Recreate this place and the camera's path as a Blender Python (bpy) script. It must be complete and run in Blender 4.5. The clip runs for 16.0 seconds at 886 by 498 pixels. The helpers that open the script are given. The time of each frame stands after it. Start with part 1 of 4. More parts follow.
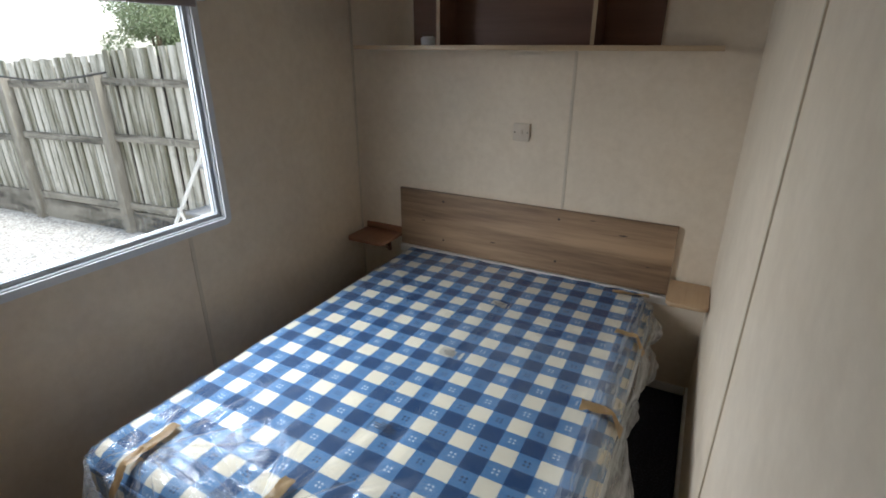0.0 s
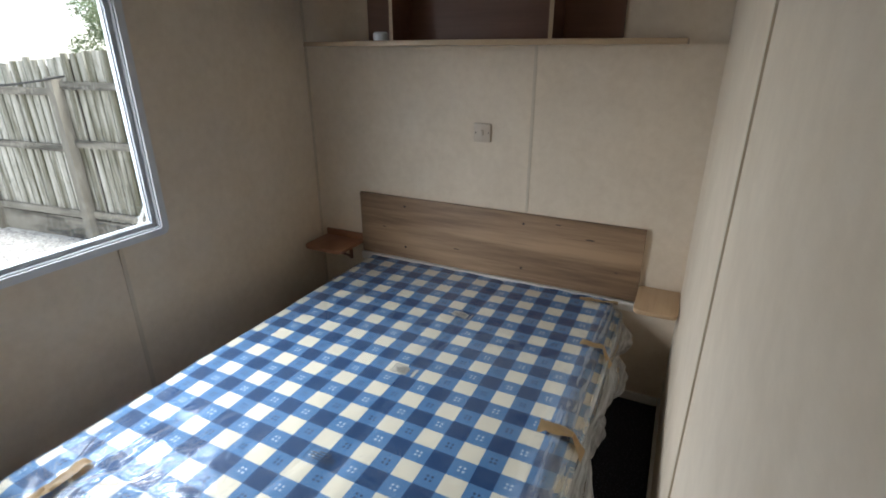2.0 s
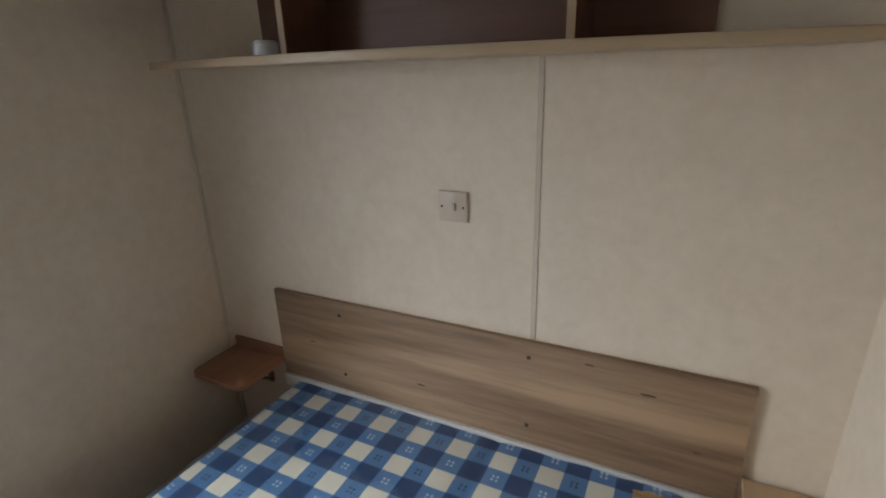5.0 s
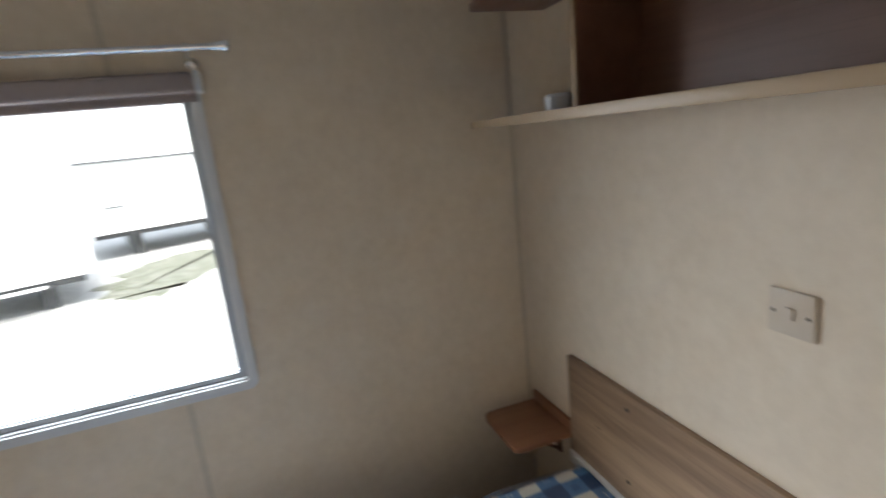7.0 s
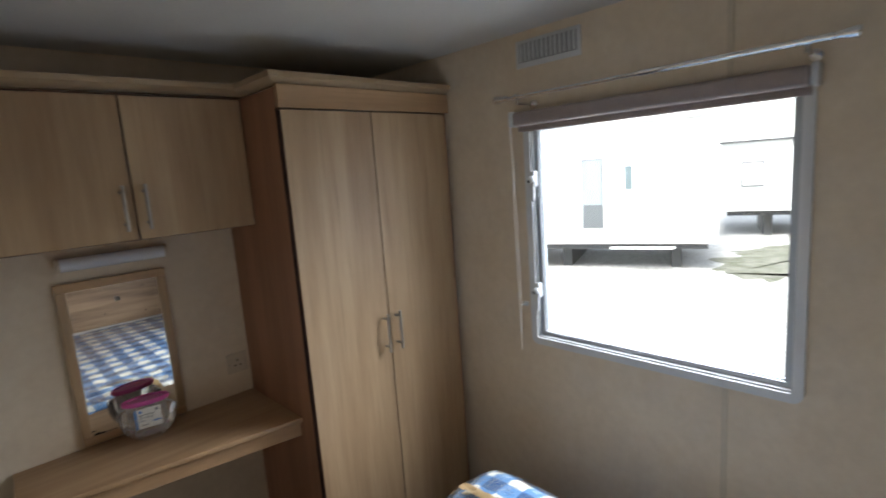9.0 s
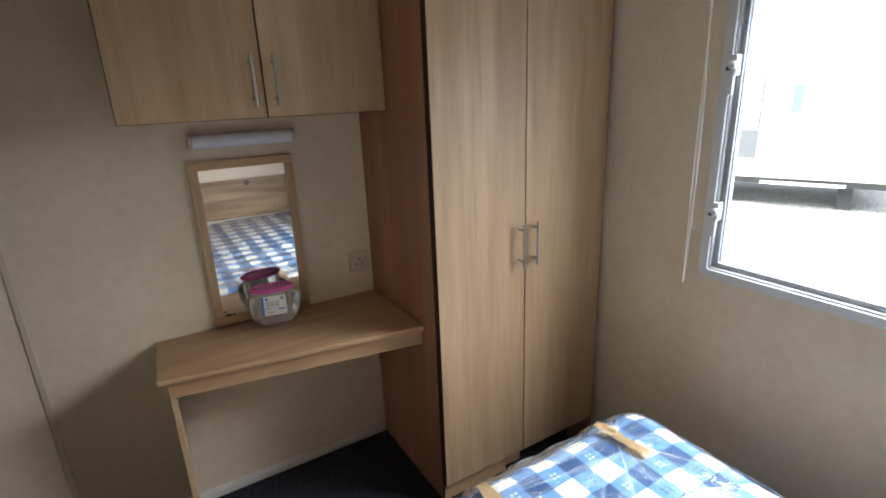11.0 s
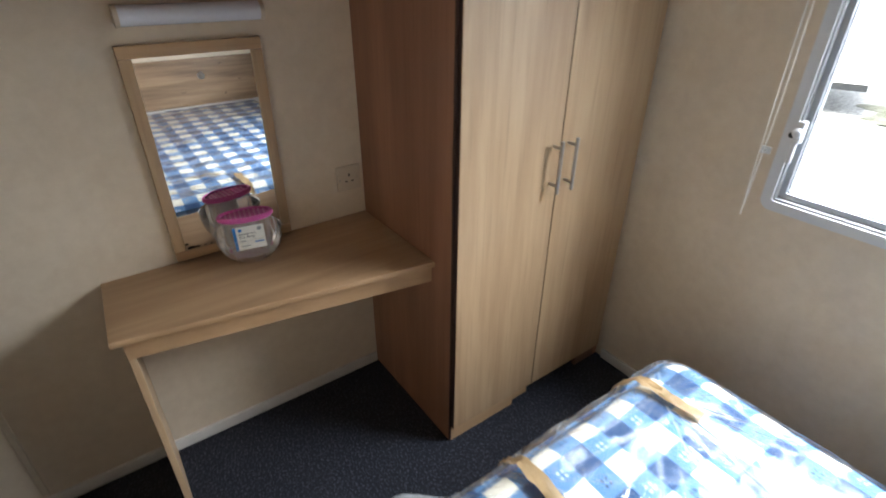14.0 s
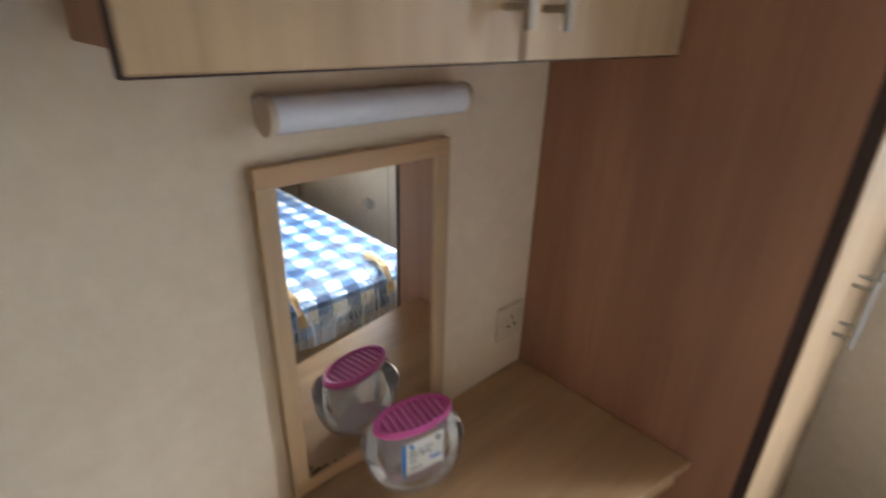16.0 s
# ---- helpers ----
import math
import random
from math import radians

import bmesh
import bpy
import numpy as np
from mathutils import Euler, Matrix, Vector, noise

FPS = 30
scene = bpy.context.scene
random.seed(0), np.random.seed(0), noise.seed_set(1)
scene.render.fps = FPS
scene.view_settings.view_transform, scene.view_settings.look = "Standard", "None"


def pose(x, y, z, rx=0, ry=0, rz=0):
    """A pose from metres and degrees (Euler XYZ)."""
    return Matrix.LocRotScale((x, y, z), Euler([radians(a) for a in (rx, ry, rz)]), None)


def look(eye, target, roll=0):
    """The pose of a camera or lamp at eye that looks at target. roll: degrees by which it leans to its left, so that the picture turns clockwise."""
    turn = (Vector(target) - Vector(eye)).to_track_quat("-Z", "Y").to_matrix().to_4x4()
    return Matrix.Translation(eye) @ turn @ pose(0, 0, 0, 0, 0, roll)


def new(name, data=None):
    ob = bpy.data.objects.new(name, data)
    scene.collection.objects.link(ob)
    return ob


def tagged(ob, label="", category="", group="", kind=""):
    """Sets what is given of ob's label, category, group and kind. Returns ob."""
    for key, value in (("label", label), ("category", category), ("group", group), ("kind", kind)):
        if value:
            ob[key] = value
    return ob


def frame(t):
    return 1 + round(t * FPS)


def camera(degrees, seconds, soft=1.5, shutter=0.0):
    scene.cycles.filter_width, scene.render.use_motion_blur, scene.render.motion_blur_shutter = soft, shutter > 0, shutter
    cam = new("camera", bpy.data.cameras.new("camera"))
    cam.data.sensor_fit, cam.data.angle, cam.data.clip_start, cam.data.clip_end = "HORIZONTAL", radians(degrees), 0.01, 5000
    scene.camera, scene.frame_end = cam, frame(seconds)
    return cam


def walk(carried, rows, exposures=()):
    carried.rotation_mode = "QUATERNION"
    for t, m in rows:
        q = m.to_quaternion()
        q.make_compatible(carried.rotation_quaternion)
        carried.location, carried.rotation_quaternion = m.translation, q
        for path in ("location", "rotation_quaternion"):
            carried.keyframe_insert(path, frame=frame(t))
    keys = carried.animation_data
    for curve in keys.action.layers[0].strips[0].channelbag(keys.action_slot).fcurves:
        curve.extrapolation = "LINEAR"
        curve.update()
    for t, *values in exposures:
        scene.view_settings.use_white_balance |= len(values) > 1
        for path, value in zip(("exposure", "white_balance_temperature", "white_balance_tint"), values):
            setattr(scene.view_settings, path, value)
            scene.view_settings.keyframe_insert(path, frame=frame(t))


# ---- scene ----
cam = camera(83.0, 16.0, soft=1.7, shutter=0.5)
PATH = [
    (0, (1.781, 0.465, 1.6), (0.914, 2.105, 0.851), 0.12),
    (0.5, (1.804, 0.466, 1.573), (0.949, 2.121, 0.842), 0.39),
    (1, (1.803, 0.504, 1.597), (0.969, 2.157, 0.842), -0.04),
    (1.5, (1.831, 0.566, 1.584), (1.006, 2.228, 0.836), -0.19),
    (2, (1.832, 0.635, 1.564), (1.012, 2.306, 0.831), -0.1),
    (2.5, (1.714, 0.744, 1.535), (0.933, 2.441, 0.821), 0.11),
    (3, (1.645, 0.913, 1.564), (0.89, 2.605, 0.811), -0.87),
    (5.5, (1.524, 1.72, 1.566), (0.586, 3.368, 0.931), -3.01),
    (6, (1.565, 1.763, 1.565), (0.185, 3.105, 1.021), -5.92),
    (6.5, (1.55, 1.778, 1.568), (-0.018, 2.914, 1.068), -6.04),
    (7, (1.545, 1.968, 1.587), (-0.299, 2.599, 1.136), -6.12),
    (7.5, (1.641, 2.078, 1.582), (-0.32, 1.945, 1.212), -5.9),
    (8, (1.651, 2.138, 1.638), (-0.153, 1.365, 1.256), -5.4),
    (8.5, (1.604, 2.152, 1.634), (0.042, 0.95, 1.293), -4.88),
    (9, (1.614, 2.124, 1.617), (0.247, 0.698, 1.303), -4.2),
    (9.5, (1.622, 2.089, 1.616), (0.425, 0.526, 1.267), -3.48),
    (10, (1.602, 2.042, 1.531), (0.529, 0.401, 1.135), -2.41),
    (12.5, (1.511, 1.656, 1.504), (0.598, 0.127, 0.593), -0.34),
    (13, (1.499, 1.678, 1.512), (0.567, 0.205, 0.53), -0.5),
    (13.5, (1.494, 1.665, 1.522), (0.547, 0.221, 0.512), -0.52),
    (14, (1.523, 1.478, 1.502), (0.507, 0.074, 0.504), 0.33),
    (14.5, (1.556, 1.284, 1.533), (0.428, -0.032, 0.536), 0.93),
    (15, (1.571, 1.192, 1.546), (0.387, -0.085, 0.564), 0.95),
    (15.5, (1.596, 0.887, 1.518), (0.385, -0.401, 0.584), 0.94),
    (16, (1.659, 0.632, 1.497), (0.415, -0.702, 0.677), 1.56),
]
EXPOSURES = ((0, 1.66), (3, 1.88), (5.5, 2.05), (6.5, 2.25), (7.5, 2.1), (8, 1.8), (8.5, 1.78), (9, 2.08), (10, 2.42), (12.5, 2.74), (13.5, 2.74), (14.5, 2.9), (16, 3.25))
walk(cam, [(t, look(eye, target, roll)) for t, eye, target, roll in PATH],
     exposures=EXPOSURES)

# ---- world, sun, window light ----
world = bpy.data.worlds.new("sky")
scene.world = world
world.use_nodes = True
wn = world.node_tree.nodes
sky = wn.new("ShaderNodeTexSky")
sky.sky_type = "NISHITA"
sky.sun_disc = False
sky.sun_elevation = radians(49)
sky.sun_rotation = radians(76)
sky.air_density, sky.dust_density, sky.ozone_density = 1.0, 1.0, 1.0
wn["Background"].inputs["Strength"].default_value = 0.15
grey_out = wn.new("ShaderNodeHueSaturation")
grey_out.inputs["Saturation"].default_value = 0.45
world.node_tree.links.new(sky.outputs["Color"], grey_out.inputs["Color"])
world.node_tree.links.new(grey_out.outputs["Color"], wn["Background"].inputs["Color"])

sun = new("sun", bpy.data.lights.new("sun", "SUN"))
sun.data.energy, sun.data.angle, sun.data.color = 1.7, radians(12), (1.0, 0.98, 0.95)
sun.matrix_world = look((10.0, 2.5, 12.0), (0, 0, 0))

daylight = new("window_daylight", bpy.data.lights.new("window_daylight", "AREA"))
daylight.data.shape, daylight.data.size, daylight.data.size_y = "RECTANGLE", 1.30, 1.00
daylight.data.energy, daylight.data.color = 19.0, (0.825, 0.90, 1.0)
daylight.data.spread = radians(140)
daylight.matrix_world = look((-0.60, 1.42, 1.62), (0.40, 1.72, 0.12))


# ---- materials ----
def material(name, base, rough=0.6, metal=0.0):
    m = bpy.data.materials.new(name)
    m.use_nodes = True
    b = m.node_tree.nodes["Principled BSDF"]
    b.inputs["Base Color"].default_value = (*base, 1)
    b.inputs["Roughness"].default_value = rough
    b.inputs["Metallic"].default_value = metal
    return m


def add(m, kind, **values):
    n = m.node_tree.nodes.new(kind)
    for key, value in values.items():
        n.inputs[key].default_value = value
    return n


def join(m, a, b):
    m.node_tree.links.new(a, b)


def space(m, scale=(1, 1, 1), kind="Object"):
    tc = add(m, "ShaderNodeTexCoord")
    mp = add(m, "ShaderNodeMapping")
    mp.inputs["Scale"].default_value = scale
    join(m, tc.outputs[kind], mp.inputs["Vector"])
    return mp.outputs["Vector"]


def mix(m, fac, a, b, mode="MIX"):
    n = m.node_tree.nodes.new("ShaderNodeMix")
    n.data_type, n.blend_type = "RGBA", mode
    for socket, value in ((n.inputs[0], fac), (n.inputs[6], a), (n.inputs[7], b)):
        if isinstance(value, bpy.types.NodeSocket):
            join(m, value, socket)
        elif isinstance(value, (int, float)):
            socket.default_value = value
        else:
            socket.default_value = (*value, 1)
    return n.outputs[2]


def calc(m, op, a, b=0.0, c=0.0):
    n = m.node_tree.nodes.new("ShaderNodeMath")
    n.operation = op
    for socket, value in zip(n.inputs, (a, b, c)):
        if isinstance(value, bpy.types.NodeSocket):
            join(m, value, socket)
        else:
            socket.default_value = value
    return n.outputs[0]


def ramp(m, fac, lo, hi):
    n = add(m, "ShaderNodeMapRange")
    n.inputs["From Min"].default_value, n.inputs["From Max"].default_value = lo, hi
    join(m, fac, n.inputs["Value"])
    return n.outputs["Result"]


def noise_of(m, vector, scale, detail=4.0, rough=0.55):
    n = add(m, "ShaderNodeTexNoise", Scale=scale, Detail=detail, Roughness=rough)
    join(m, vector, n.inputs["Vector"])
    return n.outputs["Fac"]


def relief(m, height, strength=0.2, distance=0.002):
    n = add(m, "ShaderNodeBump", Strength=strength, Distance=distance)
    join(m, height, n.inputs["Height"])
    join(m, n.outputs["Normal"], m.node_tree.nodes["Principled BSDF"].inputs["Normal"])


def paint(m, colour):
    join(m, colour, m.node_tree.nodes["Principled BSDF"].inputs["Base Color"])


def gloss(m, rough):
    join(m, rough, m.node_tree.nodes["Principled BSDF"].inputs["Roughness"])


def surface(name, a, b, rough=0.6, scale=8.0, fine=120.0, bump=0.15, metal=0.0, depth=0.001):
    """A plain surface with soft blotches, fine grain and slight relief."""
    m = material(name, a, rough, metal)
    v = space(m)
    blotch, grain = noise_of(m, v, scale), noise_of(m, v, fine, 3.0)
    both = calc(m, "ADD", calc(m, "MULTIPLY", blotch, 0.65), calc(m, "MULTIPLY", grain, 0.35))
    paint(m, mix(m, ramp(m, both, 0.3, 0.7), a, b))
    gloss(m, calc(m, "ADD", calc(m, "MULTIPLY", grain, 0.16), max(rough - 0.08, 0.02)))
    relief(m, grain, bump, depth)
    return m


def timber(name, light, dark, grain="z", rough=0.45, pore=1.0, contrast=1.0):
    """Wood or wood-print board with grain along one axis."""
    m = material(name, light, rough)
    stretch = {"x": (0.45, 6, 6), "y": (6, 0.45, 6), "z": (6, 6, 0.45)}[grain]
    fine = {"x": (3, 160, 160), "y": (160, 3, 160), "z": (160, 160, 3)}[grain]
    info = add(m, "ShaderNodeObjectInfo")
    shift = add(m, "ShaderNodeVectorMath")
    shift.operation = "ADD"
    join(m, space(m, stretch), shift.inputs[0])
    push = calc(m, "MULTIPLY", info.outputs["Random"], 37.0)
    join(m, push, shift.inputs[1])
    broad = noise_of(m, shift.outputs[0], 0.7, 3.0, 0.55)
    broad.node.inputs["Distortion"].default_value = 0.8
    bands = noise_of(m, shift.outputs[0], 3.2, 6.0, 0.65)
    pores = noise_of(m, space(m, fine), 1.0, 2.0)
    both = calc(m, "ADD", calc(m, "MULTIPLY", broad, 0.6), calc(m, "MULTIPLY", bands, 0.4))
    tone = mix(m, ramp(m, both, 0.5 - 0.16 / contrast, 0.5 + 0.16 / contrast), dark, light)
    tone = mix(m, calc(m, "MULTIPLY", ramp(m, pores, 0.58, 0.76), 0.30 * pore), tone, tuple(c * 0.55 for c in dark))
    paint(m, tone)
    gloss(m, calc(m, "ADD", calc(m, "MULTIPLY", pores, 0.15), rough - 0.07))
    relief(m, pores, 0.12 * pore, 0.0006)
    return m


WALL = material("wallpaper", (0.68, 0.57, 0.46), 0.62)
v = space(WALL)
cloud, dab, weft = noise_of(WALL, v, 6.0, 3.0), noise_of(WALL, v, 26.0, 4.0, 0.65), noise_of(WALL, space(WALL, (60, 60, 420)), 1.0, 2.0)
blend = calc(WALL, "ADD", calc(WALL, "MULTIPLY", cloud, 0.45), calc(WALL, "MULTIPLY", dab, 0.55))
tone = mix(WALL, ramp(WALL, blend, 0.38, 0.62), (0.655, 0.545, 0.412), (0.725, 0.617, 0.480))
paint(WALL, mix(WALL, calc(WALL, "MULTIPLY", weft, 0.12), tone, (0.45, 0.36, 0.27)))
gloss(WALL, calc(WALL, "ADD", calc(WALL, "MULTIPLY", dab, 0.25), 0.45))
relief(WALL, calc(WALL, "ADD", weft, dab), 0.15, 0.0008)
CEILING = surface("ceiling_board", (0.62, 0.60, 0.56), (0.55, 0.53, 0.50), 0.7, 3.0, 90.0, 0.1)
SKIRT = surface("white_skirting", (0.72, 0.69, 0.64), (0.62, 0.58, 0.53), 0.45, 20.0, 200.0, 0.1)
STRIP = surface("cream_joint_strip", (0.60, 0.51, 0.39), (0.53, 0.45, 0.34), 0.5, 20.0, 150.0, 0.1)
PVC = surface("white_pvc", (0.66, 0.67, 0.68), (0.60, 0.61, 0.62), 0.35, 12.0, 200.0, 0.05)
LINING = surface("grey_plastic_lining", (0.42, 0.43, 0.44), (0.37, 0.38, 0.39), 0.5)
ALU = surface("grey_aluminium", (0.40, 0.42, 0.44), (0.35, 0.37, 0.39), 0.5, 10.0, 300.0, 0.05, 0.25)
SEAL = surface("black_rubber", (0.03, 0.03, 0.032), (0.04, 0.04, 0.04), 0.7)
CHROME = material("chrome", (0.78, 0.78, 0.80), 0.12, 1.0)
STEEL = surface("brushed_nickel", (0.45, 0.42, 0.38), (0.40, 0.37, 0.34), 0.36, 30.0, 400.0, 0.05, 1.0)
SCREW = material("dark_screw_cap", (0.05, 0.035, 0.025), 0.5)
BEECH = timber("beech_print", (0.51, 0.36, 0.215), (0.35, 0.22, 0.12), "z", 0.46, 1.1, 1.4)
BEECH_X = timber("beech_print_across", (0.54, 0.35, 0.195), (0.38, 0.23, 0.12), "x", 0.42, 0.9, 1.5)
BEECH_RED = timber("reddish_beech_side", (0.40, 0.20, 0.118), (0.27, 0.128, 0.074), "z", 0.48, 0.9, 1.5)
EDGE = timber("pale_edge_band", (0.46, 0.335, 0.21), (0.38, 0.27, 0.165), "x", 0.42, 0.4)
OAK = timber("rustic_oak_print", (0.43, 0.285, 0.17), (0.14, 0.080, 0.045), "x", 0.5, 1.2, 1.5)
OAK_SHELF = timber("bedside_oak_print", (0.50, 0.345, 0.20), (0.37, 0.235, 0.135), "y", 0.45, 0.7)
# bedside oak again, reddened and darkened for the shade on the backlit side
SHADED_SHELF = timber("shaded_oak_print", (0.30, 0.14, 0.075), (0.20, 0.085, 0.045), "y", 0.45, 0.7)
# same wood as the desk, with the overbed unit's shade put into its colour
SHADED_WOOD = timber("shaded_shelf_wood", (0.22, 0.11, 0.07), (0.13, 0.06, 0.038), "x", 0.45, 0.7)
MIRROR = material("mirror_silver", (0.90, 0.91, 0.91), 0.02, 1.0)
BLIND = surface("brown_blind_fabric", (0.37, 0.31, 0.30), (0.31, 0.26, 0.25), 0.85, 30.0, 500.0, 0.3)
CORD = material("white_bead_cord", (0.75, 0.73, 0.70), 0.5)
SWITCH = surface("cream_plastic", (0.58, 0.49, 0.38), (0.54, 0.45, 0.35), 0.38, 20.0, 200.0, 0.03)
HOLE = material("dark_slot", (0.02, 0.015, 0.012), 0.8)
BASE = surface("cream_bed_base", (0.62, 0.54, 0.42), (0.54, 0.46, 0.35), 0.6)
TAPE = surface("brown_packing_tape", (0.60, 0.43, 0.24), (0.46, 0.31, 0.15), 0.3, 25.0, 120.0, 0.4, depth=0.004)
SLIP = surface("aged_paper_slip", (0.58, 0.55, 0.46), (0.47, 0.44, 0.37), 0.6)
FAINT = material("faded_print", (0.16, 0.15, 0.14), 0.7)
TICKET = surface("printed_white_label", (0.78, 0.77, 0.72), (0.70, 0.69, 0.64), 0.5)
INK = material("dark_print", (0.03, 0.035, 0.05), 0.6)
BLUE = material("blue_print", (0.02, 0.20, 0.55), 0.5)
PINK = surface("pink_plastic", (0.64, 0.10, 0.36), (0.56, 0.08, 0.31), 0.35, 30.0, 200.0, 0.05)
PINK_PALE = surface("pale_pink_plastic", (0.70, 0.22, 0.46), (0.62, 0.18, 0.40), 0.35, 30.0, 200.0, 0.05)
GLAZE = surface("lamp_diffuser", (0.72, 0.74, 0.80), (0.68, 0.70, 0.76), 0.14, 10.0, 100.0, 0.02)
GREY = surface("grey_plastic", (0.30, 0.31, 0.32), (0.25, 0.26, 0.27), 0.5)
WHITE_PAINT = surface("white_painted_tube", (0.80, 0.80, 0.78), (0.72, 0.72, 0.70), 0.4)
VAN = surface("white_van_cladding", (0.82, 0.82, 0.80), (0.76, 0.76, 0.74), 0.4, 2.0, 40.0, 0.05)
VAN_DARK = surface("dark_underframe", (0.04, 0.045, 0.05), (0.06, 0.06, 0.06), 0.7)
VAN_GLASS = material("tinted_glazing", (0.13, 0.17, 0.18), 0.2)
VAN_DOOR = surface("grey_door_panel", (0.12, 0.13, 0.135), (0.10, 0.11, 0.115), 0.4)
VAN_PANE = surface("pale_door_glazing", (0.26, 0.29, 0.31), (0.23, 0.26, 0.28), 0.25)
LEAF = surface("hedge_leaves", (0.10, 0.14, 0.065), (0.15, 0.19, 0.10), 0.55, 3.0, 30.0, 0.1)
BARK = surface("bark", (0.12, 0.09, 0.06), (0.18, 0.14, 0.10), 0.9, 6.0, 60.0, 0.6, depth=0.01)

# dark reddish door edging, also used for strips painted as shade in gaps
EDGING_GAP_SHADE = surface("dark_edging_and_gap_shade", (0.05, 0.022, 0.016), (0.035, 0.016, 0.012), 0.6)


def clear(name, tint, gain, rough, haze=0.0, wrinkle=0.0):
    """Thin clear sheet: see-through, with a gloss that grows at grazing angles."""
    m = bpy.data.materials.new(name)
    m.use_nodes = True
    nt = m.node_tree
    nt.nodes.remove(nt.nodes["Principled BSDF"])
    out = nt.nodes["Material Output"]
    see = add(m, "ShaderNodeBsdfTransparent", Color=(*tint, 1))
    shine = add(m, "ShaderNodeBsdfGlossy", Roughness=rough, Color=(1, 1, 1, 1))
    fres = add(m, "ShaderNodeFresnel", IOR=1.5)
    if wrinkle:
        v = space(m, (1, 1, 1))
        warp = add(m, "ShaderNodeTexNoise", Scale=3.0, Detail=2.0)
        join(m, v, warp.inputs["Vector"])
        bent = add(m, "ShaderNodeVectorMath")
        bent.operation = "MULTIPLY_ADD"
        join(m, warp.outputs["Color"], bent.inputs[0])
        bent.inputs[1].default_value = (0.35, 0.35, 0.35)
        join(m, v, bent.inputs[2])
        creases = []
        for scale, squeeze in ((3.0, (1, 2.0, 1)), (7.0, (2.2, 1, 1)), (20.0, (1, 1, 1))):
            sq = add(m, "ShaderNodeMapping")
            sq.inputs["Scale"].default_value = squeeze
            join(m, bent.outputs[0], sq.inputs["Vector"])
            cell = add(m, "ShaderNodeTexVoronoi", Scale=scale)
            join(m, sq.outputs[0], cell.inputs["Vector"])
            creases.append(calc(m, "MULTIPLY", cell.outputs["Distance"], 12.0 / scale ** 1.6))
        height = calc(m, "ADD", calc(m, "ADD", creases[0], creases[1]), creases[2])
        split = add(m, "ShaderNodeSeparateXYZ")
        join(m, v, split.inputs[0])
        folds = None
        for tx, ty in ((-0.08, -0.30), (0.355, -0.31)):
            dx, dy = calc(m, "SUBTRACT", split.outputs[0], tx), calc(m, "SUBTRACT", split.outputs[1], ty)
            far = calc(m, "SQRT", calc(m, "ADD", calc(m, "MULTIPLY", dx, dx), calc(m, "MULTIPLY", dy, dy)))
            polar = add(m, "ShaderNodeCombineXYZ")
            join(m, calc(m, "MULTIPLY", calc(m, "ARCTAN2", dy, dx), 9.0), polar.inputs[0])
            join(m, calc(m, "MULTIPLY", far, 2.2), polar.inputs[1])
            fan = ramp(m, noise_of(m, polar.outputs[0], 1.0, 3.0, 0.6), 0.54, 0.64)
            fan = calc(m, "MULTIPLY", fan, ramp(m, far, 0.62, 0.08))
            folds = fan if folds is None else calc(m, "MAXIMUM", folds, fan)
        height = calc(m, "ADD", height, calc(m, "MULTIPLY", folds, 0.5))
        loose = calc(m, "MAXIMUM", ramp(m, split.outputs[1], 0.22, -0.12), calc(m, "MULTIPLY", ramp(m, split.outputs[0], 0.86, 1.04), 0.8))
        n = add(m, "ShaderNodeBump", Distance=0.022)
        join(m, calc(m, "ADD", calc(m, "MULTIPLY", loose, wrinkle), 0.02), n.inputs["Strength"])
        join(m, height, n.inputs["Height"])
        join(m, n.outputs["Normal"], shine.inputs["Normal"])
        join(m, n.outputs["Normal"], fres.inputs["Normal"])
    m1 = add(m, "ShaderNodeMixShader")
    join(m, calc(m, "MULTIPLY", fres.outputs[0], gain), m1.inputs[0])
    join(m, see.outputs[0], m1.inputs[1])
    join(m, shine.outputs[0], m1.inputs[2])
    last = m1
    if haze:
        dull = add(m, "ShaderNodeAddShader")
        for kind in ("ShaderNodeBsdfDiffuse", "ShaderNodeBsdfTranslucent"):
            lit = add(m, kind, Color=(0.74, 0.76, 0.77, 1))
            join(m, lit.outputs[0], dull.inputs[0 if "Diffuse" in kind else 1])
        m2 = add(m, "ShaderNodeMixShader", Fac=haze)
        if wrinkle:
            stripes = ramp(m, noise_of(m, bent.outputs[0], 22.0, 3.0, 0.6), 0.52, 0.70)
            # white sheen along folds and streaks, painted into the haze
            crease_sheen = calc(m, "ADD", calc(m, "MULTIPLY", folds, 0.20), calc(m, "MULTIPLY", calc(m, "MULTIPLY", stripes, loose), 0.10))
            long = ramp(m, noise_of(m, space(m, (38, 2.6, 38)), 1.0, 3.0, 0.6), 0.36, 0.66)
            slack = calc(m, "MULTIPLY", calc(m, "MULTIPLY", long, ramp(m, split.outputs[0], 0.93, 1.03)), 0.30)
            hang = calc(m, "MULTIPLY", ramp(m, split.outputs[2], -0.035, -0.09), 0.16)
            join(m, calc(m, "ADD", calc(m, "ADD", calc(m, "ADD", crease_sheen, slack), hang), haze), m2.inputs[0])
        join(m, last.outputs[0], m2.inputs[1])
        join(m, dull.outputs[0], m2.inputs[2])
        last = m2
    join(m, last.outputs[0], out.inputs["Surface"])
    return m


GLASS = clear("window_glass", (0.97, 0.985, 0.98), 0.9, 0.01)
FILM = clear("plastic_film", (0.985, 0.99, 1.0), 1.9, 0.06, 0.010, 0.5)
